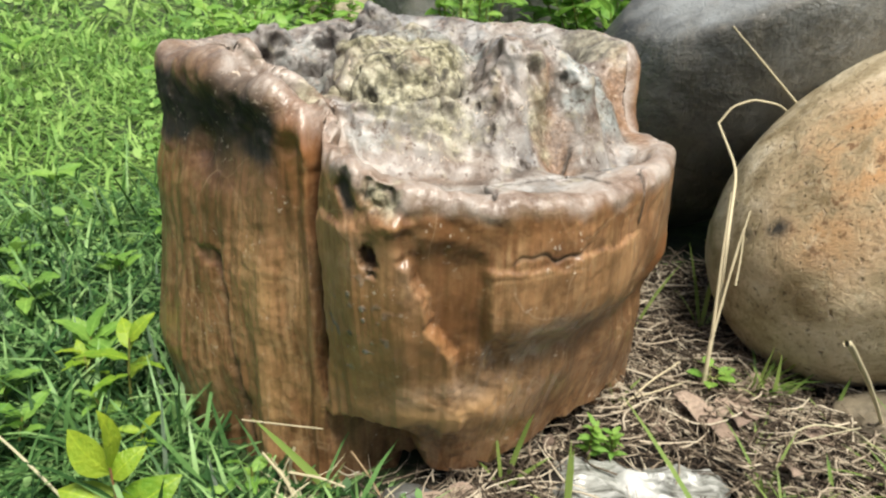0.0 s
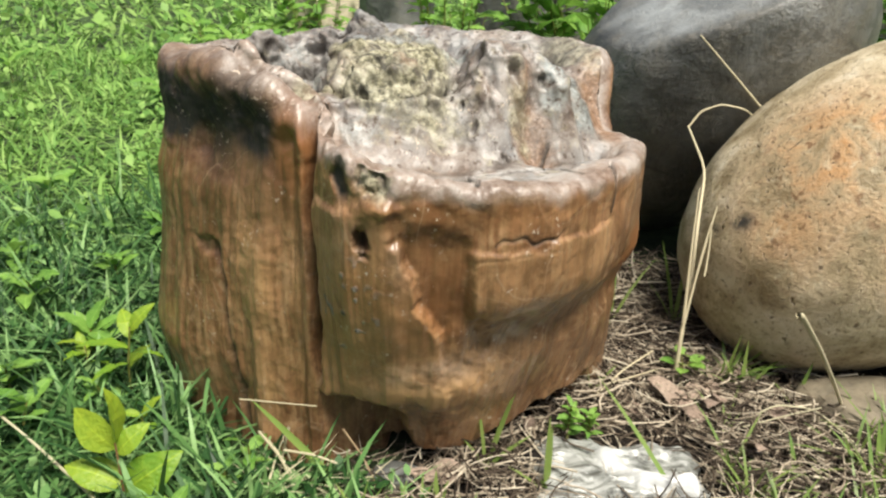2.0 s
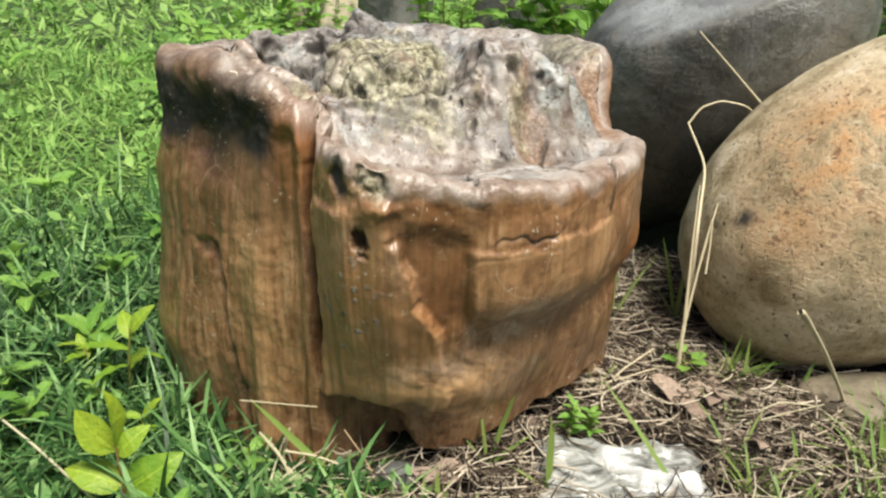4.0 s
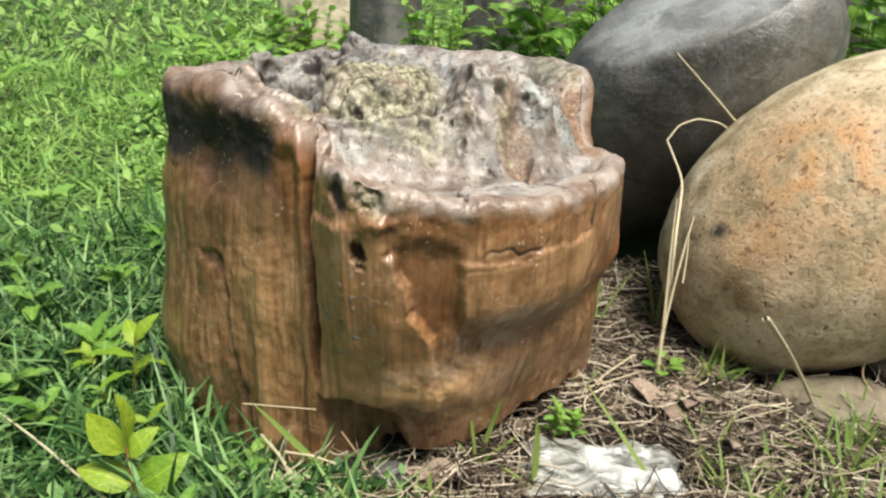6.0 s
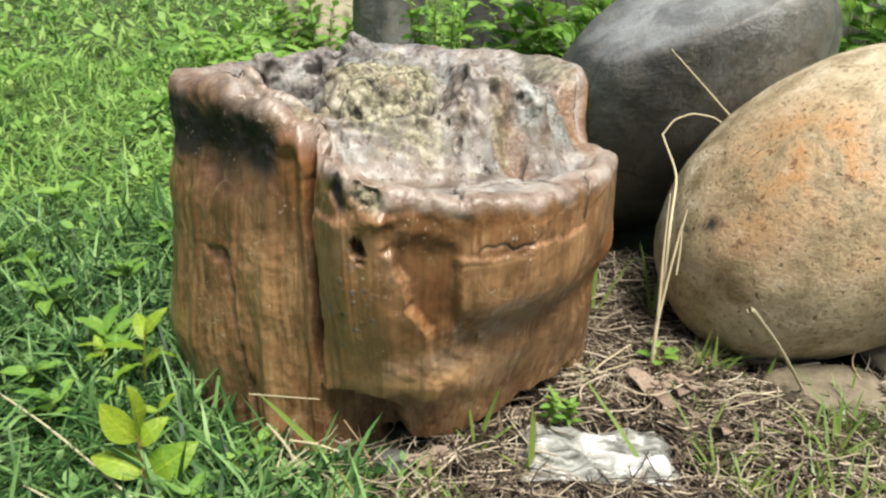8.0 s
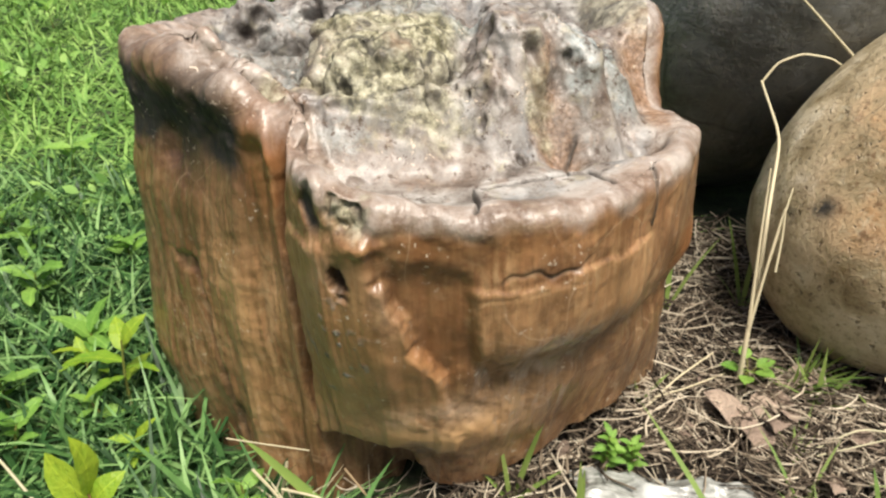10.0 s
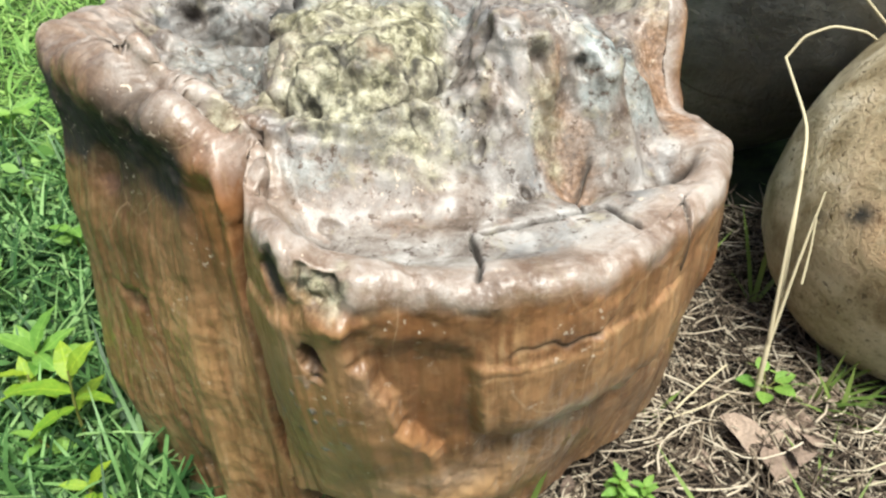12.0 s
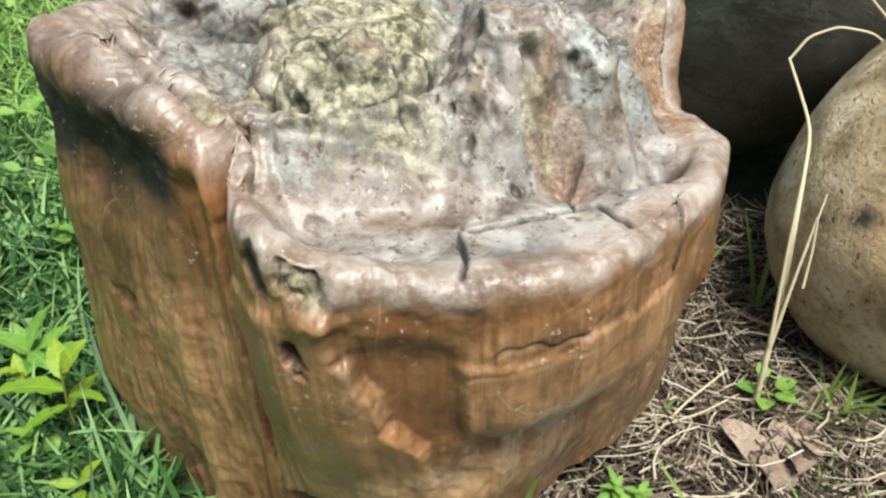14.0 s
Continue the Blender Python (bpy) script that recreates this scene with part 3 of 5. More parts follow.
    out += 0.007 * bump(fx, 0, -0.127, 0, 0.010, 1) * left * (1 - ss(0.21, 0.27, fz)) - 0.006 * bump(fx, 0, -0.085, 0, 0.012, 1) * left * (1 - ss(0.3, 0.34, fz))
    out += 0.017 * bump((deg + 360) % 360 - 180, 0, 5, 0, 22, 1) * ss(0.02, 0.10, z) * (1 - ss(0.27, 0.345, z)) * side
    step = left * ss(0.308, 0.316, fz) * (1 - ss(-0.222, -0.214, fx))
    out += 0.003 * step
    # fibres, dents and fine relief
    flute = fbm(np.stack((np.cos(th) * 16 * np.ones_like(z), np.sin(th) * 16 * np.ones_like(z), z * 4), -1), 4)
    fibre = fbm(np.stack((x * 150, y * 150, z * 12), -1), 3)
    below = np.concatenate((ss(0.0, 0.05, (top - rho) - z_side), np.zeros((nr + nt, na))))
    knobs = 0.006 * fbm(tilted * 17, 4) + 0.0026 * fbm(tilted * 60 + 9, 4) * (1 - 0.5 * below) + ss(-0.06, -0.09, x) * (0.0035 * fbm(tilted * 45 + 2, 4) - 0.004 * np.abs(fbm(tilted * 38 + 8, 3)))
    turned = np.concatenate((0 * z_side, np.broadcast_to(np.sin(a), z_round.shape), np.ones((nt, na)) * np.maximum(0.0, 1 - depth[nz + nr:] / 0.03)))
    out += side * below * (0.004 * flute + 0.0005 * fibre * (1 - plate) * vnoise(p * 14 + 3)) + side * knobs * (1 - 0.6 * below)
    z = z + knobs * turned
    x = x + out * np.cos(th) * side
    y = y + out * np.sin(th) * side
    lumps = fbm(tilted * 30 + 5, 4, 0.5)
    rugged = ss(0.350, 0.380, z) * inner
    holes = np.clip(vnoise(p * 70) - 0.68, 0, 1) + 0.7 * np.clip(vnoise(p * 130 + 7) - 0.70, 0, 1)
    valley = inner * bump(x, y, -0.10, 1.02, 0.05, 0.08)
    rise = blend * rugged * (0.009 * lumps - 0.018 * holes + 0.016 * (0.35 - np.abs(fbm(p * 26 + 11, 3))) * ss(0.36, 0.385, z) + 0.004 * np.abs(fbm(p * 75, 3)))
    rise = rise + inner * (0.003 * fbm(p * 20, 3) + 0.0022 * fbm(p * 85 + 6, 4) * ss(0.33, 0.36, z) - 0.010 * np.clip(vnoise(p * 75 + 2) - 0.76, 0, 1))
    rise = rise + valley * blend * (0.014 * fbm(p * 42 + 31, 3) + 0.024 * (0.3 - np.abs(fbm(p * 28 + 13, 3))) - 0.012 * ss(0.62, 0.75, vnoise(p * 60 + 21)))
    # round pits with soft rims, and the cord of bark along the lobe's inner edge
    sunk = np.zeros_like(x)
    for px, py, pr in PITS:
        q = np.hypot(x - px + 0.3 * warp, (y - py) * 1.15 - 0.3 * warp) / pr
        rise = rise + inner * pr * (0.22 * np.exp(-((q - 1.15) / 0.30) ** 2) - 0.75 * (1 - ss(0.35, 1.05, q)))
        sunk = np.maximum(sunk, inner * (1 - ss(0.5, 1.1, q)))
    away = near_line(x + 0.35 * warp, y + 0.35 * warp, CORD)
    over = np.maximum(inner, 1 - below_rim(z, top - rho))
    cord = np.exp(-(away / 0.0045) ** 2) * over
    rise = rise + 0.0075 * cord - 0.0085 * np.exp(-((away - 0.0095) / 0.0035) ** 2) * over * (0.4 + vnoise(p * 60))
    # the relief of the upper face stands out along its own slope
    grid = np.stack((x, y, z), -1)
    across = np.roll(grid, -1, 1) - np.roll(grid, 1, 1)
    inward = np.gradient(grid, axis=0)
    facing = np.cross(across, inward)
    facing /= np.linalg.norm(facing, axis=-1, keepdims=True) + 1e-9
    facing *= np.where(facing[..., 2:3] < 0, -1, 1)
    fade = np.concatenate((np.zeros((nz + nr, 1)), np.minimum(1, np.arange(nt)[::-1] / 12.0)[:, None]))
    x, y, z = x + facing[..., 0] * rise * fade, y + facing[..., 1] * rise * fade, z + facing[..., 2] * rise
    # cracks over the rim, and the slot inside it
    split = np.zeros_like(x)
    for crack_line, cw in CRACKS:
        q = near_line(x + 0.5 * warp + 0.25 * jag, y + 0.5 * warp - 0.25 * jag, crack_line)
        split = np.maximum(split, np.exp(-(q / (cw * (0.5 + vnoise(p * 90)))) ** 2) * (z > 0.285))
    z = z - 0.0085 * split
    nick = inner * ss(0.2, 0.7, bump(x, y, 0.222, 0.905, 0.007, 0.004))
    z = z - 0.006 * nick
    me = mesh_from("petrified_stump", np.stack((x, y, z), -1).reshape(-1, 3), grid_faces(len(z), na, True))

    up = np.concatenate((0 * z_side, np.broadcast_to(np.sin(a) ** 2, z_round.shape), np.ones((nt, na))))
    wob = fbm(p * 18, 3)
    shoulder = np.concatenate((np.broadcast_to(top - rho, z_side.shape), np.broadcast_to(top - rho, (nr + nt, na))))
    drip = ss(-0.008, 0.010, z - shoulder + 0.012 * fbm(np.stack((x * 45, y * 45, z * 14), -1), 3)) * ss(-0.062, -0.050, x) * ss(0.0, 0.2, -np.sin(th)) * side
    up = np.maximum(up, drip)
    lobe = ss(-0.05, -0.075, x) * (1 - ss(0.86, 0.98, y)) * up
    attribute(me, "pale", np.clip(up * (0.95 + 0.3 * wob) * (1 - 0.1 * lobe) + 0.4 * front * side * bump(fx, fz, 0.05, 0.140, 0.026, 0.010) + 0.15 * side * plate * ss(-0.1, 0.5, wob) + 1.2 * front * side * ss(0.74, 0.82, vnoise(p * 170)) * bump(fx, fz, -0.030, 0.205, 0.022, 0.035), 0, 1))
    lip_band = np.concatenate((np.ones((nz + nr, na)), 1 - ss(0.012, 0.032, depth[nz + nr:] + 0.01 * wob[nz + nr:])))
    attribute(me, "lip", np.clip(cord + lip_band * up * (x > -0.25) * (1 - ss(1.0, 1.1, y)), 0, 1))
    yellow = ss(0.25, 0.80, bump(x, y, -0.004, 0.925, 0.056, 0.052) + 0.6 * fbm(tilted * 30, 4)) * ss(0.350, 0.374, z) * (1 - ss(0.045, 0.075, x + warp))
    yellow = np.maximum(yellow, 0.85 * ss(0.35, 0.8, bump(x, y, 0.005, 0.868, 0.045, 0.016) + 0.5 * fbm(p * 45 + 8, 4)))
    yellow = np.maximum(yellow, 0.6 * ss(0.45, 0.95, bump(x, y, 0.126, 0.884, 0.014, 0.016) + 0.6 * fbm(p * 60, 3)))
    yellow = np.maximum(yellow, 0.6 * ss(0.5, 0.9, bump(x, y, 0.20, 1.07, 0.05, 0.05) + 0.3 * wob))
    yellow = np.maximum(yellow, 0.8 * ss(0.4, 0.8, bump(x, y, -0.075, 0.835, 0.014, 0.016) + 0.2 * wob)) * inner
    yellow = np.maximum(yellow, side * 0.95 * cavity * front)
    attribute(me, "yellow", yellow.clip(0, 1))
    band = left * 1.35 * bump(fz - 0.25 * np.maximum(fx + 0.14, 0) * -1, 0, 0.360, 0, 0.027, 1) * ss(-0.086, -0.112, fx) * ss(-0.238, -0.200, fx) * (0.75 + 0.6 * fbm(p * 30 + 2, 3))
    patch = side * ss(0.25, 0.7, bump(deg + 400 * warp, fz, -172, 0.352, 9, 0.028))
    # dark stains and cracks, plus shade painted into hollow, pits, fold and rift
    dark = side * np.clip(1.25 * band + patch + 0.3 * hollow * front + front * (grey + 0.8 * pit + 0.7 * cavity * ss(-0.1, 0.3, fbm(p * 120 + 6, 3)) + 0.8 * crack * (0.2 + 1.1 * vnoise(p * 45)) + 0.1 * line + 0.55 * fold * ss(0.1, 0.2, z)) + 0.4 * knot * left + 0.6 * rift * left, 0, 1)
    # on top: grey patches and cracks, plus shade painted into pits, caves, clefts
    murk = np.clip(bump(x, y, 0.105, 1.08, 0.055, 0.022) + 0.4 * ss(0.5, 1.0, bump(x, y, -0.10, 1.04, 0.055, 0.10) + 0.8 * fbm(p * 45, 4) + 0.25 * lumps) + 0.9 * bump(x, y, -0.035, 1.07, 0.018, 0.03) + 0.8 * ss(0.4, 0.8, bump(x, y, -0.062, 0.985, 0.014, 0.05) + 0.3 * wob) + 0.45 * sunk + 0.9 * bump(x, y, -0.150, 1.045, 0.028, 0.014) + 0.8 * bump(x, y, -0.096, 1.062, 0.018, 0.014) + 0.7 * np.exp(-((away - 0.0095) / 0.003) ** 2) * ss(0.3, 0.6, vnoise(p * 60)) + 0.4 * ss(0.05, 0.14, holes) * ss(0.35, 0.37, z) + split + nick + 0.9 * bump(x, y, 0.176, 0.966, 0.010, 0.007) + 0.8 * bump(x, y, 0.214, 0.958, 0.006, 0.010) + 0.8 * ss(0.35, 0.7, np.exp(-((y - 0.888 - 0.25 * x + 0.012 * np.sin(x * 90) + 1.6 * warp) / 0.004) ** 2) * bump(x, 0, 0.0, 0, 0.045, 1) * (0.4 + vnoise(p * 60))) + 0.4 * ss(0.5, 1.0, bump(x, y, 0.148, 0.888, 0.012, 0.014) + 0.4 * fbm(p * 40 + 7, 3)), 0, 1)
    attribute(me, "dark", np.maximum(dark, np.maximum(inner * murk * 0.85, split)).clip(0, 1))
    rust = strip * 0.3 + 0.40 * plate * front + 0.4 * bump(fx, fz, 0.045, 0.195, 0.02, 0.03) + 1.3 * bump(fx, fz, -0.082, 0.348, 0.018, 0.035) + 1.6 * bump(fx, fz, 0.262, 0.20, 0.012, 0.025) * (y > 0.9) + 0.6 * bump(fx, fz, -0.24, 0.285, 0.02, 0.02) + 0.4 * bump(fz, 0, 0.305, 0, 0.014, 1) * ss(0.0, 0.04, fx)
    flank = inner * ss(0.3, 0.8, bump(x, y, 0.142, 0.878, 0.018, 0.022) + 0.8 * bump(x, y, 0.106, 0.916, 0.016, 0.014) + 0.5 * bump(x, y, 0.014, 0.888, 0.016, 0.012) + 1.0 * bump(x, y, 0.222, 0.985, 0.024, 0.04) + 0.4 * fbm(p * 50 + 3, 3))
    attribute(me, "brown", flank.clip(0, 1))
    attribute(me, "blue", (inner * ss(0.35, 0.8, bump(x, y, -0.110, 0.985, 0.040, 0.075) + bump(x, y, -0.035, 0.985, 0.012, 0.035) + bump(x, y, 0.162, 0.920, 0.012, 0.03) + bump(x, y, 0.035, 0.985, 0.02, 0.03) + 1.3 * bump(x, y, 0.196, 0.952, 0.014, 0.014) + 0.7 * bump(x, y, -0.02, 0.835, 0.04, 0.010) + 0.5 * bump(x, y, 0.055, 0.99, 0.10, 0.02) + 0.45 * fbm(p * 34 + 19, 3))).clip(0, 1))
    attribute(me, "rust", np.clip(side * rust, 0, 1))
    attribute(me, "gold", np.clip(side * (0.35 * slab + 0.7 * bump(fx, 0, -0.127, 0, 0.012, 1) * left * (1 - ss(0.2, 0.27, fz)) + 1.0 * bump(fx, fz, 0.06, 0.125, 0.045, 0.024) + 0.4 * plate * front), 0, 1))
    # painted shade: the brown darkens below head, ledge and rim, and in the strip
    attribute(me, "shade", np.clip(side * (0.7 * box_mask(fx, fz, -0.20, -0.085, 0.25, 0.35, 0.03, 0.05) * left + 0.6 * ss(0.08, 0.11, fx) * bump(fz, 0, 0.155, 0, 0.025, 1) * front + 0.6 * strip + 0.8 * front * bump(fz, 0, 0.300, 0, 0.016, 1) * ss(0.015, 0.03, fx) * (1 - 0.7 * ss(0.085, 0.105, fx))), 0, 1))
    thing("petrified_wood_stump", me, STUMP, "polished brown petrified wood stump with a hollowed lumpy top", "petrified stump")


build_stump()


# ---- boulders and stones ----
def rock(name, centre, half, lean, material, label, rough=0.02, seed=0.0, nod=0.0, turn=0.0, segs=120, masks=None, square=2.2, category="boulder", facet=None, shave=0.03):
    """A rounded stone: a swollen ellipsoid, leaned sideways, with broad dents and fine pitting, flattened where it rests."""
    nu, nv = segs * 2, segs
    u = np.linspace(0, 2 * np.pi, nu, endpoint=False)
    w = np.linspace(-np.pi / 2, np.pi / 2, nv)[:, None]
    d = np.stack((np.cos(w) * np.cos(u), np.cos(w) * np.sin(u), np.sin(w) * np.ones_like(u)), -1)
    k = (np.abs(d) ** square).sum(-1) ** (-1 / square)
    big = 1 + rough * 3.2 * fbm(d * 1.5 + seed, 2) + rough * 0.9 * fbm(d * 5 + seed, 4)
    q = d * (k * big)[..., None] * np.array(half)
    q[..., 2] += lean * q[..., 0]
    q[..., 1] -= nod * q[..., 2]
    if facet is not None:
        # a worn flat face, also masked below for painted sky light
        f = np.array(facet) / np.linalg.norm(facet)
        over = q @ f - ((q @ f).max() - shave)
        q = q - f * (0.85 * np.maximum(over, 0))[..., None]
    c, s = math.cos(radians(turn)), math.sin(radians(turn))
    q = np.stack((q[..., 0] * c - q[..., 1] * s, q[..., 0] * s + q[..., 1] * c, q[..., 2]), -1)
    me = mesh_from(name, q.reshape(-1, 3), grid_faces(nv, nu, True))
    g = q + np.array(centre)
    for mask, spots in (masks or {}).items():
        total = 0
        for cx, cy, cz, sd in spots:
            total = total + np.exp(-((g - np.array((cx, cy, cz))) ** 2).sum(-1) / (2 * sd * sd))
        attribute(me, mask, np.clip(total, 0, 1))
    if facet is not None:
        # mask that lightens the colour of the flat face as if sky-lit
        attribute(me, "sky_lit", ss(0.002, 0.042, over + 0.016 * fbm(d * 9 + seed, 4)))
    ob = thing(name, me, material, label, category)
    ob.location = centre
    return ob


rock("tan_boulder", (0.608, 1.084, 0.202), (0.238, 0.210, 0.207), 0.31, TAN, "smooth tan river boulder with rusty orange stains, beside the stump", 0.014, 3.1, square=1.96,
     masks={"rust": [(0.49, 1.02, 0.28, 0.055), (0.46, 0.98, 0.19, 0.04), (0.55, 0.96, 0.30, 0.05), (0.56, 0.93, 0.20, 0.04)], "dark": [(0.408, 0.998, 0.206, 0.008), (0.400, 1.006, 0.200, 0.005), (0.384, 1.032, 0.180, 0.006)]})
rock("dark_boulder", (0.454, 1.465, 0.243), (0.226, 0.229, 0.256), 0.33, DARK, "large dark grey weathered boulder standing behind the tan one", 0.015, 8.4, nod=0.55, square=2.24, facet=(-0.48, -0.22, 0.82), shave=0.048)
rock("flat_stone", (0.548, 0.905, 0.004), (0.072, 0.05, 0.034), 0.05, FLATSTONE, "small flat buff stone half buried in straw", 0.05, 2.2, segs=40, square=3, category="stone")
rock("background_rock", (-0.095, 2.3, 0.25), (0.095, 0.13, 0.40), -0.1, DARK, "dark upright rock behind the weeds", 0.03, 5.7, segs=60)
rock("background_rock", (0.215, 2.42, 0.22), (0.11, 0.13, 0.36), 0.1, DARK, "dark upright rock half hidden by weeds", 0.04, 21.7, segs=60)
rock("pale_background_rock", (-0.36, 3.0, 0.20), (0.16, 0.2, 0.40), 0.2, PALE, "pale cream rock in the far grass", 0.05, 1.7, segs=50)


# ---- grass and straw ----
def blade_mesh(name, roots, heading, length, width, rise, droop, segs=4):
    """Tapered, bending blades: arrays of roots, headings, lengths and widths."""
    n = len(roots)
    t = np.linspace(0, 1, segs + 1)
    out = np.stack((np.cos(heading), np.sin(heading)), -1)
    reach = np.sin(rise)[:, None] * t + droop[:, None] * t ** 2 * 0.8
    up = np.cos(rise)[:, None] * t - droop[:, None] * t ** 2 * 0.55
    path = np.empty((n, segs + 1, 3))
    path[..., :2] = roots[:, None, :2] + (reach * length[:, None])[..., None] * out[:, None, :]
    path[..., 2] = roots[:, 2:3] + np.maximum(up, 0.02) * length[:, None]
    side = np.stack((-out[:, 1], out[:, 0], 0 * heading), -1)
    prof = np.array([0.55, 1.0, 0.95, 0.65, 0.03])[: segs + 1] if segs == 4 else np.linspace(1, 0.03, segs + 1)
    off = side[:, None, :] * (width[:, None] * prof * 0.5)[..., None]
    verts = np.stack((path - off, path + off), 2).reshape(-1, 3)
    b = (np.arange(n) * (segs + 1) * 2)[:, None, None]
    k = np.arange(segs)[None, :, None] * 2
    faces = (b + k + np.array([0, 1, 3, 2])[None, None, :]).reshape(-1, 4)
    return mesh_from(name, verts, faces)


def in_solid(x, y, share=1.0):
    """Inside the stump or a boulder."""
    a = np.hypot((x + 0.0) / 0.24, (y - 0.97) / 0.205) < share
    a |= (np.abs(x - 0.243) < 0.085) & (np.abs(y - 0.788) < 0.048)
    a |= np.hypot((x - 0.63) / 0.2, (y - 1.13) / 0.19) < 1
    return a | (np.hypot((x - 0.5) / 0.24, (y - 1.5) / 0.2) < 1)


def grass_field(label, rng, count, box, length, width, keep=turf_amount, lie=0.75, material=None):
    x = rng.uniform(box[0], box[1], count)
    y = rng.uniform(box[2], box[3], count)
    clump = vnoise(np.stack((x * 14, y * 14, 0 * x), -1))
    ok = (rng.uniform(0, 1, count) < keep(x, y) * (0.45 + 0.9 * clump)) & ~in_solid(x, y)
    x, y, clump = x[ok], y[ok], clump[ok]
    n = len(x)
    z = ground_height(x, y) - 0.003
    ln = rng.uniform(*length, n) * (0.7 + 0.6 * clump)
    me = blade_mesh("grass", np.stack((x, y, z), -1), rng.uniform(0, 2 * np.pi, n), ln, rng.uniform(*width, n), np.abs(rng.normal(lie, 0.45, n)).clip(0, 1.5), rng.uniform(0.0, 1.0, n))
    return thing("grass", me, material or GRASS, label, "grass", "stuff")


RNG = np.random.RandomState(11)
grass_field("short bright green lawn grass in soft tufts", RNG, 18500, (-0.95, 0.12, 0.45, 1.5), (0.035, 0.095), (0.0026, 0.0060), lie=0.7)
grass_field("long thin grass runners lying over the lawn", RNG, 2600, (-0.95, 0.02, 0.45, 1.5), (0.09, 0.15), (0.0035, 0.0068))
def fading(x, y):
    """Long grass thins out away from the stones."""
    far = np.hypot(x, y - 1.5) + 0.6 * fbm(np.stack((x * 1.5, y * 1.5, 0 * x), -1), 3)
    return turf_amount(x, y) * (1 - ss(2.2, 5.5, far))


grass_field("green lawn grass further back", RNG, 40000, (-2.2, 1.2, 1.3, 3.2), (0.04, 0.09), (0.0035, 0.008), lie=1.1, material=FAR_GRASS)
grass_field("open lawn grass all round the stones", np.random.RandomState(31), 60000, (-4.0, 4.0, -2.5, 3.6), (0.05, 0.11), (0.006, 0.011), lie=1.1, material=FAR_GRASS,
            keep=lambda x, y: fading(x, y) * np.maximum(ss(1.9, 2.4, np.where(x > 0, x + 0.9, -x)), np.maximum(1 - ss(0.2, 0.42, y), ss(0.85, 1.0, np.abs(x)) * (1 - ss(1.3, 1.6, y)))))
grass_field("soft distant green grass", RNG, 32000, (-4.5, 2.5, 3.0, 7.0), (0.06, 0.12), (0.007, 0.014), lie=1.2, material=FAR_GRASS, keep=fading)


def tube_mesh(name, path, radius, sides=4):
    """Thin stalks: paths (n, points, 3) and radii (n, points)."""
    n, m, _ = path.shape
    tan = np.gradient(path, axis=1)
    tan /= np.linalg.norm(tan, axis=-1, keepdims=True) + 1e-9
    ref = np.where(np.abs(tan[..., 2:3]) > 0.9, np.array([1.0, 0, 0]), np.array([0, 0, 1.0]))
    s = np.cross(tan, ref)
    s /= np.linalg.norm(s, axis=-1, keepdims=True) + 1e-9
    w = np.cross(s, tan)
    a = np.arange(sides) * 2 * np.pi / sides
    ring = s[:, :, None, :] * np.cos(a)[None, None, :, None] + w[:, :, None, :] * np.sin(a)[None, None, :, None]
    verts = (path[:, :, None, :] + ring * radius[:, :, None, None]).reshape(-1, 3)
    one = grid_faces(m, sides, True)
    faces = (one[None] + (np.arange(n) * m * sides)[:, None, None]).reshape(-1, 4)
    return mesh_from(name, verts, faces)


def litter(rng, count, box, length, radius, lift, keep):
    x, y = rng.uniform(box[0], box[1], count), rng.uniform(box[2], box[3], count)
    ok = (rng.uniform(0, 1, count) < keep(x, y)) & ~in_solid(x, y, 0.78)
    x, y = x[ok], y[ok]
    n, m = len(x), 6
    t = np.linspace(-0.5, 0.5, m)
    ang = rng.uniform(0, np.pi, n)
    ln = rng.uniform(*length, n)
    bend = rng.normal(0, 0.45, n)
    px = x[:, None] + ln[:, None] * (np.cos(ang)[:, None] * t - np.sin(ang)[:, None] * bend[:, None] * (t ** 2 * 2))
    py = y[:, None] + ln[:, None] * (np.sin(ang)[:, None] * t + np.cos(ang)[:, None] * bend[:, None] * (t ** 2 * 2))
    tilt = rng.normal(0, 0.16, n)
    pz = ground_height(px, py) + rng.uniform(0.001, lift, n)[:, None] + np.abs(tilt[:, None] * t * ln[:, None])
    r = rng.uniform(*radius, n)[:, None] * np.linspace(1, 0.6, m)
    return tube_mesh("straw_litter", np.stack((px, py, pz), -1), r)


def bare(x, y):
    return 1 - turf_amount(x, y)


thing("straw_litter", litter(RNG, 14500, (-0.05, 1.0, 0.5, 1.35), (0.02, 0.10), (0.0005, 0.0015), 0.028, bare), STRAW, "loose layer of dry tan and grey straw on bare soil", "straw", "stuff")
RNG2 = np.random.RandomState(23)


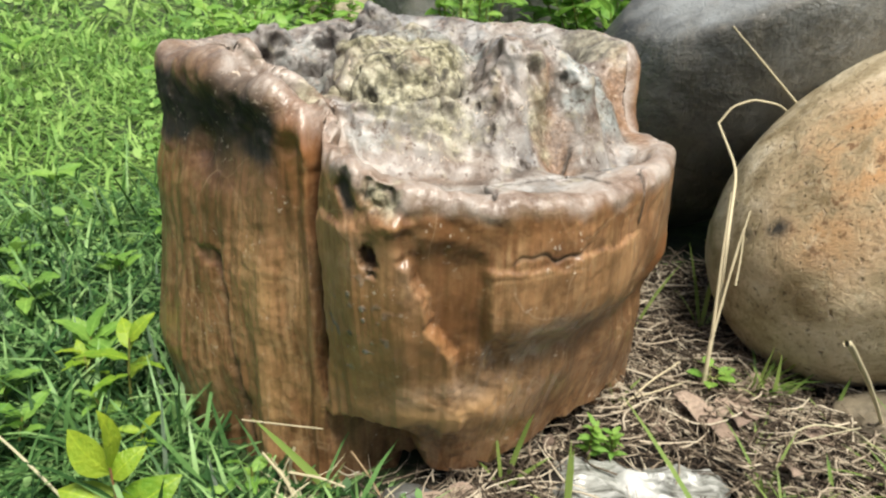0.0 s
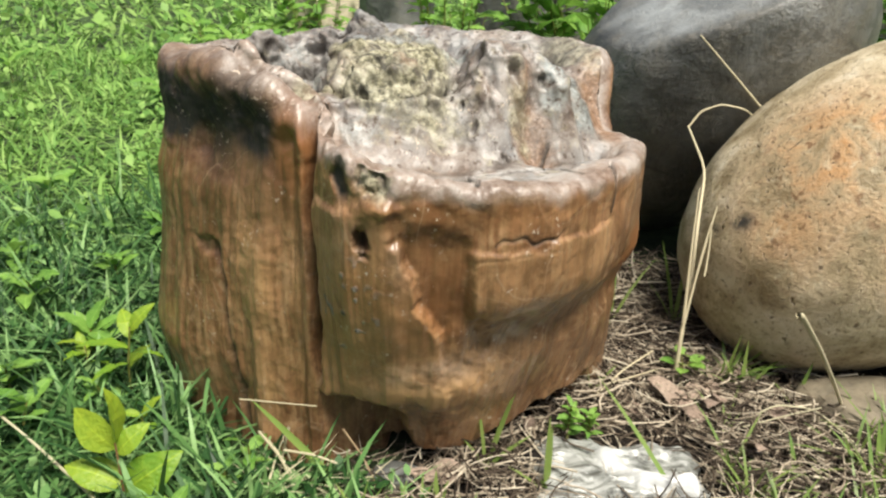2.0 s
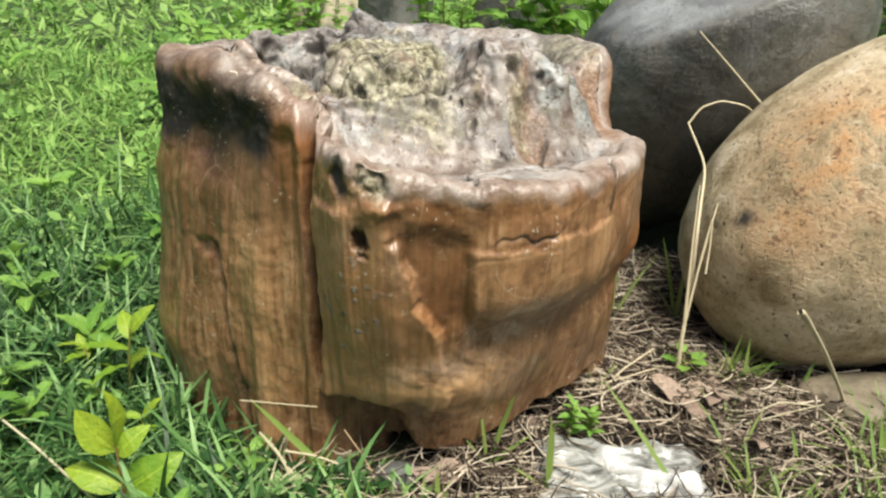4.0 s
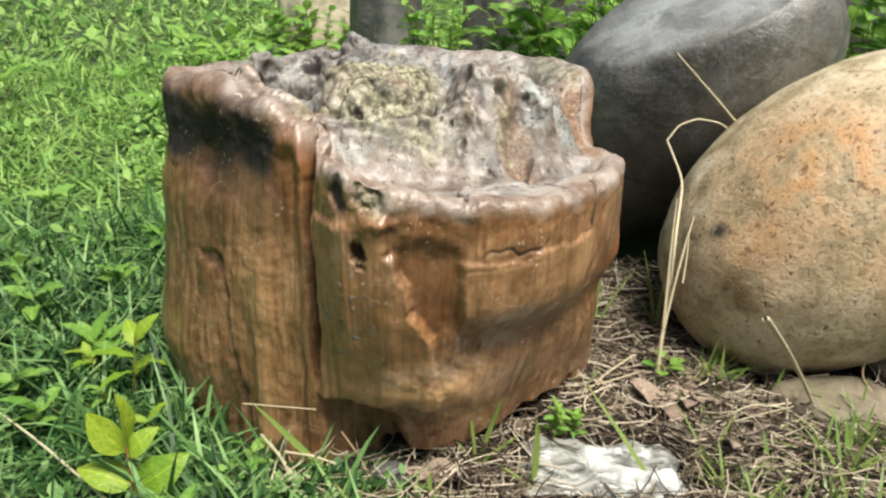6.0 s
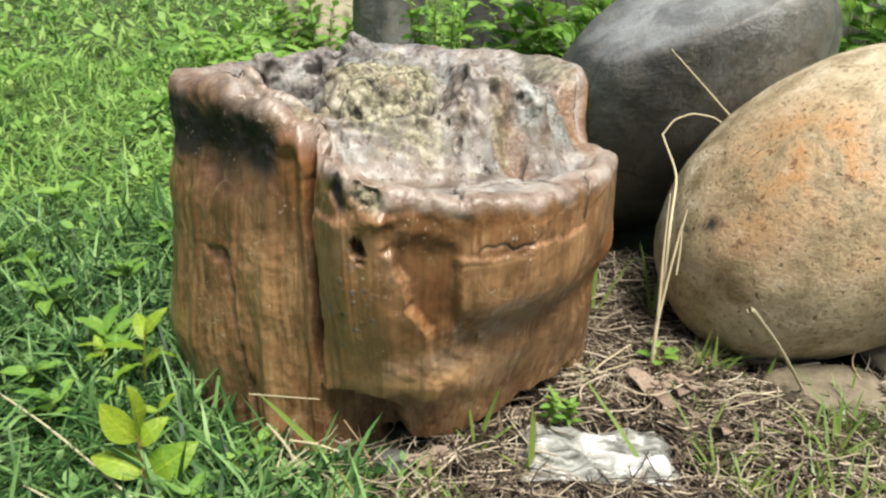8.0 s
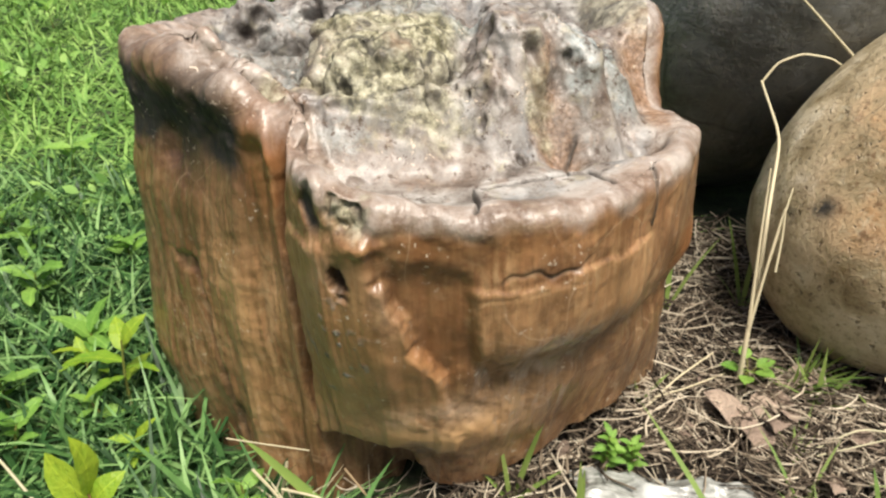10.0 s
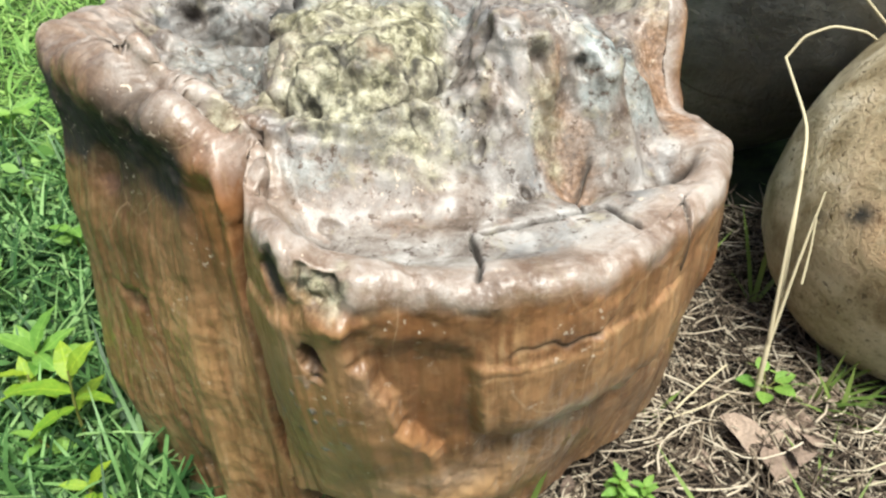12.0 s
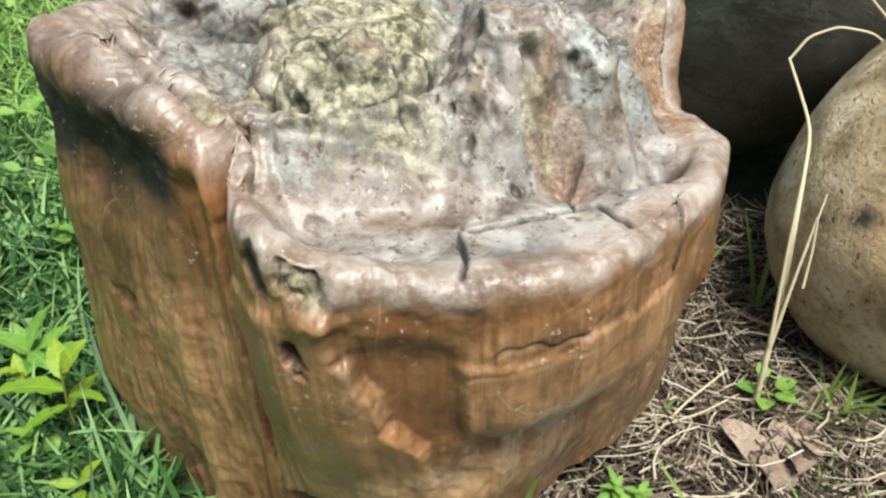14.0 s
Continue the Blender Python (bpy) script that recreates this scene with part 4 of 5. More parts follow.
def leaf_clumps(label, count, box, size, keep=turf_amount, material=None, lift=0.03):
    """Small rounded ground-cover leaves, scattered among the blades."""
    x, y = RNG2.uniform(box[0], box[1], count), RNG2.uniform(box[2], box[3], count)
    patch = vnoise(np.stack((x * 7, y * 7, 0 * x + 3), -1))
    ok = (RNG2.uniform(0, 1, count) < keep(x, y) * ss(0.35, 0.75, patch)) & ~in_solid(x, y)
    x, y = x[ok], y[ok]
    n = len(x)
    ln = RNG2.uniform(*size, n)
    az, el, roll = RNG2.uniform(0, 2 * np.pi, n), RNG2.uniform(-0.2, 0.9, n), RNG2.normal(0, 0.4, n)
    fwd = np.stack((np.cos(az) * np.cos(el), np.sin(az) * np.cos(el), np.sin(el)), -1)
    side = np.stack((-np.sin(az), np.cos(az), 0 * az), -1)
    nor = np.cross(fwd, side)
    side = side * np.cos(roll)[:, None] + nor * np.sin(roll)[:, None]
    root = np.stack((x, y, ground_height(x, y) + RNG2.uniform(0.004, lift, n)), -1)
    outline = [(0, 0), (0.3, 0.26), (0.65, 0.27), (1, 0), (0.65, -0.27), (0.3, -0.26)]
    v = np.stack([root + fwd * (a * ln)[:, None] + side * (b * ln)[:, None] for a, b in outline], 1).reshape(-1, 3)
    b = (np.arange(n) * 6)[:, None]
    f = np.concatenate((b + np.array([[0, 1, 2, 3]]), b + np.array([[0, 3, 4, 5]])))
    return thing("ground_cover", mesh_from("ground_cover", v, f), material or GRASS, label, "weeds", "stuff")


leaf_clumps("small round green weed leaves among the grass", 9000, (-0.85, 0.1, 0.45, 1.5), (0.008, 0.02))
leaf_clumps("patches of broad green weeds in the lawn", 14000, (-2.4, 1.2, 1.3, 3.4), (0.012, 0.035), lift=0.06, material=FAR_GRASS)
leaf_clumps("distant leafy ground cover", 9000, (-4.5, 2.5, 3.0, 7.0), (0.03, 0.07), lift=0.1, material=FAR_GRASS)


def leaf_shape(name, width=0.42, curl=0.18, fold=0.16, rows=9, cols=5, wave=0.0):
    """A pointed leaf of length 1 along x, folded on its midrib and arching."""
    t = np.linspace(0, 1, rows)[:, None]
    s = np.linspace(-1, 1, cols)[None, :]
    w = width * np.sin(np.pi * t ** 0.8) ** 0.85 * 0.5 + 0.012
    x = t + 0 * s
    y = w * s
    z = fold * np.abs(y) + curl * (t * (1 - t) * 1.6 - 0.5 * t ** 2) + wave * np.sin(t * 19) * s ** 2 * w
    me = mesh_from(name, np.stack((x, y, z), -1).reshape(-1, 3), grid_faces(rows, cols))
    return me


OVATE, NARROW, ROUND, BROAD = leaf_shape("ovate_leaf", wave=0.12), leaf_shape("narrow_leaf", 0.24), leaf_shape("round_leaf", 0.75, 0.1), leaf_shape("broad_leaf", 0.56, 0.22, 0.10, wave=0.05)
for me_leaf in (OVATE, NARROW, ROUND, BROAD):
    me_leaf.materials.append(LEAF)
WEED_OVATE = OVATE.copy()
WEED_OVATE.materials[0] = DULL_LEAF
ROUND.materials[0] = DULL_LEAF


def stalk(name, points, radius, material, label="", category="", parent=None, sides=7):
    """A tapering stalk through a few points."""
    p = np.array(points, float)
    k = np.linspace(0, len(p) - 1, (len(p) - 1) * 6 + 1)
    q = np.stack([np.interp(k, np.arange(len(p)), p[:, i]) for i in range(3)], -1)
    for _ in range(2):
        q[1:-1] = (q[:-2] + 2 * q[1:-1] + q[2:]) / 4
    r = np.linspace(radius[0], radius[1], len(q))
    me = tube_mesh(name, q[None], r[None], sides)
    if parent is not None:
        return part(name, me, material, parent, label)
    return thing(name, me, material, label, category)


STEM = island_material("green_stem", [(0.0, (0.12, 0.15, 0.03)), (1.0, (0.22, 0.2, 0.06))], 0.5)
RED_STEM = island_material("reddish_stem", [(0.0, (0.22, 0.10, 0.05)), (1.0, (0.28, 0.15, 0.07))], 0.5)


def add_leaf(parent, mesh, at, az, el, size, roll=0.0, name="leaf"):
    ob = new(name, mesh)
    ob.parent = parent
    ob.matrix_basis = Matrix.LocRotScale(Vector(at), Euler((radians(roll), -radians(el), radians(az))), Vector((size, size, size)))
    return ob


def seedling(name, base, height, leaves, label, mesh=OVATE, lean=(0.0, 0.0), stem=STEM, category="plant", group=""):
    """A small plant: a stem with leaves given as (share of height, heading, elevation, size, roll)."""
    root = new(name)
    root.location = base
    tagged(root, label, category, group)
    tip = (lean[0], lean[1], height)
    stalk("stem", [(0, 0, -0.01), (tip[0] * 0.3, tip[1] * 0.3, height * 0.5), tip], (0.0018, 0.001), stem, parent=root)
    for share, az, el, size, roll in leaves:
        add_leaf(root, mesh, (tip[0] * share, tip[1] * share, height * share), az, el, size, roll)
    return root


# the bright seedling in front of the stump
seedling("seedling", (-0.240, 0.712, 0.0), 0.085,
         [(0.92, 160, 34, 0.056, -62), (1.0, 95, 80, 0.054, 85), (0.85, 25, 42, 0.040, 35), (0.35, 12, 34, 0.066, 62), (0.42, 176, 22, 0.058, -22), (0.10, -5, 12, 0.05, 40)],
         "bright yellow-green seedling with pointed leaves in the grass", mesh=BROAD, stem=RED_STEM)


def random_weed(base, height, count, size, label, rng, mesh=WEED_OVATE, name="weed", group=""):
    leaves = []
    for k in range(count):
        share = 0.35 + 0.65 * (k + 1) / count
        leaves.append((share, k * 137.5 + rng.uniform(-25, 25), rng.uniform(5, 45), size * rng.uniform(0.7, 1.15), rng.uniform(-25, 25)))
    return seedling(name, base, height, leaves, label, mesh, (rng.uniform(-0.2, 0.2) * height, rng.uniform(-0.2, 0.2) * height), category="weed", group=group)


seedling("weed", (-0.312, 0.908, 0.0), 0.095, [(0.95, 25, 48, 0.042, 30), (0.62, -8, 8, 0.042, -20), (0.70, 190, 12, 0.060, 10), (0.85, 120, 30, 0.045, 0), (0.50, 235, 5, 0.050, 15), (0.45, 80, 10, 0.045, -10)],
         "bright yellow-green weed with oval leaves beside the stump", lean=(0.012, 0.0), category="weed", group="lawn weeds")
for bx, by, h, cnt, sz in ((-0.375, 0.945, 0.045, 5, 0.040), (-0.265, 0.830, 0.030, 5, 0.030)):
    random_weed((bx, by, 0.0), h, cnt, sz, "bright yellow-green broadleaf weed beside the stump", RNG2, mesh=OVATE, group="lawn weeds")
for bx, by, h, cnt, sz in ((-0.385, 0.985, 0.05, 7, 0.055), (-0.45, 0.90, 0.04, 6, 0.045), (-0.70, 1.52, 0.06, 6, 0.05), (-0.67, 1.28, 0.05, 5, 0.05),
                           (-0.53, 1.10, 0.05, 6, 0.055), (-0.44, 1.20, 0.05, 6, 0.045), (-0.40, 0.83, 0.04, 5, 0.04), (-0.46, 0.75, 0.05, 6, 0.045), (-0.33, 0.885, 0.035, 5, 0.035), (-0.62, 1.02, 0.05, 6, 0.05), (-0.60, 1.22, 0.05, 6, 0.05), (-0.42, 1.35, 0.05, 6, 0.05)):
    random_weed((bx, by, 0.0), h, cnt, sz, "low light-green broadleaf weed in the grass", RNG2, group="lawn weeds")
for bx, by, h, sz in ((-0.135, 0.77, 0.045, 0.027), (-0.155, 0.745, 0.03, 0.022), (-0.19, 0.69, 0.035, 0.035)):
    random_weed((bx, by, 0.0), h, 5, sz, "small oval-leaved weed at the stump's foot", RNG2, group="foot weeds")
for bx, by, sz in ((-0.74, 2.25, 0.09), (-1.30, 2.55, 0.10), (-1.05, 1.9, 0.06), (-0.95, 2.6, 0.07)):
    random_weed((bx, by, 0.02), 0.06, 5, sz, "pale green broad-leaved weed in the lawn", RNG2, group="lawn weeds")

# the round-leaved sprout at the straw's foot and the clump by the rag
sprout = seedling("sprout", (0.353, 0.972, 0.004), 0.022, [], "fresh green sprout with five round leaves", ROUND, category="sprout")
for az, lift, size in ((15, 0.024, 0.021), (95, 0.030, 0.018), (175, 0.022, 0.021), (250, 0.020, 0.021), (310, 0.026, 0.022)):
    ex, ey = math.cos(radians(az)), math.sin(radians(az))
    stalk("leaf_stalk", [(0, 0, 0.015), (ex * 0.009, ey * 0.009, lift)], (0.0008, 0.0006), STEM, parent=sprout, sides=4)
    add_leaf(sprout, ROUND, (ex * 0.009, ey * 0.009, lift), az, 14, size, 0)
random_weed((0.192, 0.828, 0.0), 0.055, 20, 0.017, "feathery green weed beside the crumpled plastic", RNG2)
random_weed((0.218, 0.838, 0.0), 0.045, 18, 0.016, "feathery green weed beside the crumpled plastic", RNG2)


def tuft(base, blades, label, width=0.005, material=None):
    """A few long grass blades from one root: (heading, length, rise in degrees, droop)."""
    root = new("grass_tuft")
    root.location = base
    tagged(root, label, "grass tuft", "grass tufts")
    for az, ln, rise, droop in blades:
        me = blade_mesh("blade", np.array([[0, 0, -0.005]]), np.array([radians(az)]), np.array([ln]), np.array([width]), np.array([radians(rise)]), np.array([droop]))
        part("blade", me, material or BLADE, root)
    return root


tuft((0.105, 0.80, 0.0), [(150, 0.085, 6, 0.05), (40, 0.10, 20, 0.1), (170, 0.05, 25, 0.2), (10, 0.06, 40, 0.2)], "upright grass shoot against the stump", 0.007)
tuft((0.055, 0.73, 0.0), [(100, 0.05, 8, 0.0), (60, 0.035, 30, 0.2), (200, 0.04, 35, 0.3)], "short grass shoot in front of the stump", 0.006)
tuft((0.165, 0.765, 0.0), [(95, 0.09, 4, 0.0), (75, 0.075, 10, 0.05), (250, 0.05, 25, 0.2), (180, 0.05, 40, 0.2)], "yellowing grass shoot in front of the plastic", 0.006)
tuft((0.238, 0.945, 0.0), [(170, 0.085, 10, 0.05), (20, 0.05, 30, 0.2), (120, 0.04, 20, 0.1)], "grass shoot beside the stump", 0.006)
tuft((0.42, 0.95, 0.0), [(80, 0.075, 5, 0.0), (190, 0.06, 35, 0.3), (20, 0.07, 40, 0.2), (130, 0.06, 25, 0.2), (300, 0.05, 40, 0.3)], "green grass tuft in the straw", 0.005)
tuft((0.475, 0.925, 0.0), [(40, 0.065, 22, 0.1), (150, 0.04, 30, 0.2)], "green grass tuft in the straw", 0.005)
tuft((0.515, 0.80, 0.0), [(100, 0.07, 10, 0.1), (30, 0.06, 30, 0.3), (180, 0.06, 30, 0.3), (250, 0.05, 35, 0.4), (310, 0.06, 40, 0.3), (70, 0.08, 15, 0.1)], "green grass tuft in the straw", 0.006)
tuft((0.43, 0.80, 0.0), [(100, 0.05, 20, 0.2), (200, 0.05, 40, 0.3), (330, 0.05, 40, 0.3)], "green grass tuft in the straw", 0.005)
tuft((-0.045, 0.768, 0.0), [(172, 0.13, 40, 0.05)], "broad grass blade leaning over the stump's foot", 0.012)
tuft((0.30, 0.745, 0.0), [(128, 0.15, 48, 0.12)], "long grass blade lying across the plastic", 0.006)
tuft((0.38, 1.12, 0.0), [(60, 0.12, 10, 0.1), (120, 0.13, 14, 0.1), (200, 0.1, 22, 0.2), (30, 0.1, 30, 0.3)], "thin grass in the gap behind the stump", 0.006)
tuft((0.29, 1.12, 0.0), [(80, 0.15, 8, 0.1), (20, 0.12, 22, 0.2), (140, 0.1, 20, 0.2)], "thin grass in the gap behind the stump", 0.006)

for bx, by in ((0.545, 0.835), (0.50, 0.775), (0.585, 0.80), (0.40, 0.965), (0.415, 0.985)):
    tuft((bx, by, 0.0), [(RNG2.uniform(0, 360), RNG2.uniform(0.04, 0.085), RNG2.uniform(5, 50), RNG2.uniform(0, 0.5)) for _ in range(14)], "dense green grass tuft in the straw", 0.0045)
for k in range(30):
    bx, by = RNG2.uniform(0.36, 0.70), RNG2.uniform(0.62, 0.88)
    tuft((bx, by, 0.0), [(RNG2.uniform(0, 360), RNG2.uniform(0.035, 0.085), RNG2.uniform(5, 50), RNG2.uniform(0, 0.5)) for _ in range(RNG2.randint(4, 10))], "thin green grass tuft growing through the straw", 0.0035)
for k in range(9):
    bx, by = RNG2.uniform(-0.06, 0.12), RNG2.uniform(0.66, 0.745)
    tuft((bx, by, 0.0), [(RNG2.uniform(0, 360), RNG2.uniform(0.025, 0.055), RNG2.uniform(10, 55), RNG2.uniform(0, 0.5)) for _ in range(RNG2.randint(4, 9))], "short green grass tuft at the edge of the lawn", 0.0035)

# ---- dry stalks ----
DRY = island_material("dry_stalk", [(0.0, (0.40, 0.34, 0.22)), (1.0, (0.54, 0.48, 0.32))], 0.6)
BLEACHED = island_material("bleached_straw", [(0.0, (0.40, 0.37, 0.23)), (1.0, (0.50, 0.46, 0.31))], 0.6)
BROWN = island_material("brown_twig", [(0.0, (0.30, 0.2, 0.11)), (1.0, (0.42, 0.3, 0.18))], 0.7)
straw_plant = stalk("dry_grass_stalk", [(0.343, 0.966, 0.0), (0.345, 0.972, 0.063), (0.356, 1.000, 0.130), (0.364, 1.032, 0.190), (0.387, 1.104, 0.235), (0.384, 1.195, 0.268)], (0.0030, 0.0014), DRY, "bent dry grass stalk leaning on the tan boulder", "dry stalk")
stalk("bent_tip", [(0.3845, 1.195, 0.267), (0.400, 1.20, 0.288), (0.426, 1.20, 0.298), (0.458, 1.195, 0.293), (0.49, 1.20, 0.268)], (0.0016, 0.0012), DRY, parent=straw_plant)
stalk("sheath", [(0.349, 0.982, 0.09), (0.369, 1.004, 0.180), (0.380, 1.02, 0.216)], (0.0018, 0.0008), DRY, parent=straw_plant)
stalk("sheath", [(0.347, 0.978, 0.08), (0.349, 0.995, 0.17), (0.355, 1.018, 0.239)], (0.0022, 0.0008), DRY, parent=straw_plant)
stalk("sheath", [(0.347, 0.976, 0.075), (0.360, 0.992, 0.150), (0.372, 1.008, 0.200)], (0.0020, 0.0010), DRY, parent=straw_plant)
stalk("sheath", [(0.372, 1.006, 0.198), (0.371, 0.998, 0.170), (0.367, 0.988, 0.138)], (0.0010, 0.0014), DRY, parent=straw_plant)
stalk("dry_straw", [(0.50, 1.20, 0.275), (0.44, 1.20, 0.335), (0.385, 1.20, 0.389)], (0.0018, 0.001), DRY, "thin dry straw sticking up behind the boulder", "straw")
stalk("dry_stick", [(0.530, 0.912, 0.0), (0.470, 0.840, 0.085), (0.408, 0.763, 0.168), (0.343, 0.682, 0.248), (0.339, 0.680, 0.250)], (0.0020, 0.0026), DRY, "yellow dry stick standing in the litter", "stick")
stalk("dry_straw", [(-0.52, 0.885, 0.05), (-0.37, 0.78, 0.045), (-0.235, 0.68, 0.025), (-0.17, 0.63, 0.005)], (0.0012, 0.0017), BLEACHED, "long pale straw lying on the grass", "straw")
stalk("dry_straw", [(-0.36, 0.70, 0.03), (-0.27, 0.655, 0.022), (-0.2, 0.64, 0.01)], (0.0012, 0.0014), BLEACHED, "long pale straw lying on the grass", "straw")
stalk("twig", [(-0.139, 0.769, 0.097), (-0.098, 0.760, 0.100), (-0.061, 0.753, 0.102)], (0.0007, 0.0006), DRY, "pale twig caught across the stump's foot", "twig")
stalk("twig", [(-0.098, 0.79, 0.05), (-0.105, 0.785, 0.02), (-0.108, 0.775, 0.0)], (0.0016, 0.0012), DRY, "short dry twig at the stump's foot", "twig")
stalk("twig", [(-0.125, 0.775, 0.055), (-0.105, 0.77, 0.03), (-0.092, 0.765, 0.0)], (0.0014, 0.0014), DRY, "short dry twig at the stump's foot", "twig")
stalk("twig", [(-0.04, 0.775, 0.06), (-0.02, 0.77, 0.03), (-0.005, 0.76, 0.0)], (0.001, 0.001), BROWN, "thin brown twig under the stump", "twig")
stalk("twig", [(-0.10, 0.772, 0.035), (-0.07, 0.765, 0.036), (-0.045, 0.76, 0.03)], (0.0014, 0.001), DRY, "short dry twig at the stump's foot", "twig")
stalk("dry_straw", [(0.385, 0.865, 0.012), (0.43, 0.875, 0.035), (0.475, 0.875, 0.03), (0.50, 0.83, 0.02), (0.51, 0.78, 0.012), (0.515, 0.73, 0.0)], (0.0010, 0.0008), BLEACHED, "bleached straw arching over the litter", "straw")
stalk("dry_straw", [(0.39, 0.855, 0.018), (0.44, 0.862, 0.03), (0.48, 0.872, 0.034)], (0.0008, 0.0008), BLEACHED, "bleached straw arching over the litter", "straw")
stalk("dry_straw", [(0.235, 0.915, 0.012), (0.275, 0.955, 0.025), (0.32, 0.995, 0.03)], (0.0013, 0.001), DRY, "thick tan straw beside the stump", "straw")
stalk("dry_straw", [(0.25, 0.93, 0.02), (0.285, 0.94, 0.026), (0.33, 0.975, 0.018)], (0.0010, 0.0009), DRY, "thick tan straw beside the stump", "straw")
stalk("dry_straw", [(0.60, 0.86, 0.015), (0.585, 0.93, 0.04), (0.605, 0.96, 0.065)], (0.0013, 0.0013), BROWN, "thin straw by the flat stone", "straw")

for bx, by in ((-0.085, 0.762), (-0.055, 0.752), (-0.115, 0.745), (-0.03, 0.745)):
    tuft((bx, by, 0.004), [(RNG2.uniform(0, 360), RNG2.uniform(0.03, 0.07), RNG2.uniform(35, 85), RNG2.uniform(0.1, 0.7)) for _ in range(14)], "tangle of bleached dead grass at the stump's foot", 0.0022, BLEACHED)

# ---- dry leaves ----
def dry_leaf_material():
    n = Nodes("dead_leaf")
    r = n.add("ShaderNodeObjectInfo").outputs["Random"]
    v = n.noise(n.coords(), 5, 4, 0.65)
    c = n.ramp(n.math("ADD", n.math("MULTIPLY", r, 0.5), n.math("MULTIPLY", v, 0.5)), [(0.2, (0.13, 0.092, 0.068)), (0.5, (0.285, 0.21, 0.158)), (0.8, (0.43, 0.335, 0.255))])
    return n.finish(c, 0.75, v, 0.5, 0.1)


DEAD = dry_leaf_material()


def dry_leaf_shape(name, seed):
    t, s = np.linspace(0, 1, 16)[:, None], np.linspace(-1, 1, 11)[None, :]
    w = 0.5 * np.sin(np.pi * t ** 0.85) ** 0.8 * 0.5 + 0.01
    x, y = t + 0 * s, w * s
    crumple = fbm(np.stack((x * 3 + seed, y * 4, 0 * x), -1), 3)
    z = 0.6 * np.abs(y) ** 1.2 + 0.26 * crumple + 0.12 * np.sin(t * 5 + seed)
    y = y * (0.75 + 0.25 * np.cos(t * 4 + seed))
    me = mesh_from(name, np.stack((x, y, z), -1).reshape(-1, 3), grid_faces(16, 11))
    me.materials.append(DEAD)
    return me


DEAD_SHAPES = [dry_leaf_shape("dry_leaf", k * 3.7) for k in range(4)]
LEAF_SPOTS = [(0.350, 0.905, 65, 0.078), (0.375, 0.928, 250, 0.066), (0.328, 0.925, 285, 0.062), (0.375, 0.955, 20, 0.070), (0.335, 0.860, 75, 0.085), (0.355, 0.890, 150, 0.070), (0.385, 0.900, 110, 0.075), (0.035, 0.755, 20, 0.06),
              (0.06, 0.76, 170, 0.04), (0.155, 0.835, 90, 0.03), (0.43, 0.89, 320, 0.06), (0.60, 0.80, 40, 0.06), (0.63, 0.84, 200, 0.05), (0.40, 0.84, 250, 0.05), (0.30, 0.96, 60, 0.04), (0.46, 1.0, 10, 0.06), (0.27, 0.90, 300, 0.04)]
for k, (lx, ly, az, sz) in enumerate(LEAF_SPOTS):
    ob = new("dry_leaf", DEAD_SHAPES[k % 4])
    tagged(ob, "curled brown dead leaf lying in the straw", "dry leaf", "dead leaves")
    ob.matrix_basis = Matrix.LocRotScale(Vector((lx, ly, 0.012)), Euler((radians(RNG2.uniform(-25, 25)), radians(RNG2.uniform(-20, 5)), radians(az))), Vector((sz, sz, sz * 0.65)))


# ---- crumpled plastic ----
def plastic_material():
    n = Nodes("dirty_white_plastic")
    p = n.coords()
    dirt = n.noise(n.coords((1, 2.6, 1)), 36, 5, 0.65, 1.4)
    c = n.ramp(dirt, [(0.36, (0.08, 0.08, 0.068)), (0.46, (0.19, 0.197, 0.178)), (0.60, (0.36, 0.368, 0.345))])
    c = n.mix(n.attr("crease"), c, (0.62, 0.63, 0.62))
    return n.finish(c, 0.3, n.noise(p, 90, 3, 0.5), 0.25, 0.003)


def build_plastic():
    nx, ny = 110, 70
    u, v = np.meshgrid(np.linspace(-1, 1, nx), np.linspace(-1, 1, ny), indexing="ij")
    p = np.stack((u * 2.2, v * 1.6, 0 * u), -1)
    edge = 1 + 0.16 * fbm(p * 1.3 + 9, 3)
    x, y = u * 0.085 * edge, v * 0.046 * edge
    ridge = 1 - np.abs(fbm(p * 0.7 + 4, 2, 0.3)) * 2.6
    crease = np.exp(-((v + 0.15 + 0.75 * (u - 0.1) + 0.12 * np.sin(u * 7)) / 0.26) ** 2) * ss(-0.35, -0.1, u) * (1 - ss(0.85, 1.0, u))
    d = np.maximum(np.abs(u), np.abs(v))
    z = (0.008 + 0.008 * ridge.clip(-0.5, 1) + 0.008 * crease) * (1 - ss(0.8, 1.0, d)) + 0.0014 * fbm(p * 5, 2)
    me = mesh_from("crumpled_plastic", np.stack((x, y, z), -1).reshape(-1, 3), grid_faces(nx, ny)[:, ::-1])
    attribute(me, "crease", crease.clip(0, 1))
    ob = thing("crumpled_plastic", me, plastic_material(), "crumpled dirty white plastic wrapper on the straw", "plastic litter")
    ob.location = (0.243, 0.788, 0.004)
    ob.rotation_euler = (0, 0, radians(-3))
    ob.modifiers.new("thickness", "SOLIDIFY").thickness = 0.0008


build_plastic()

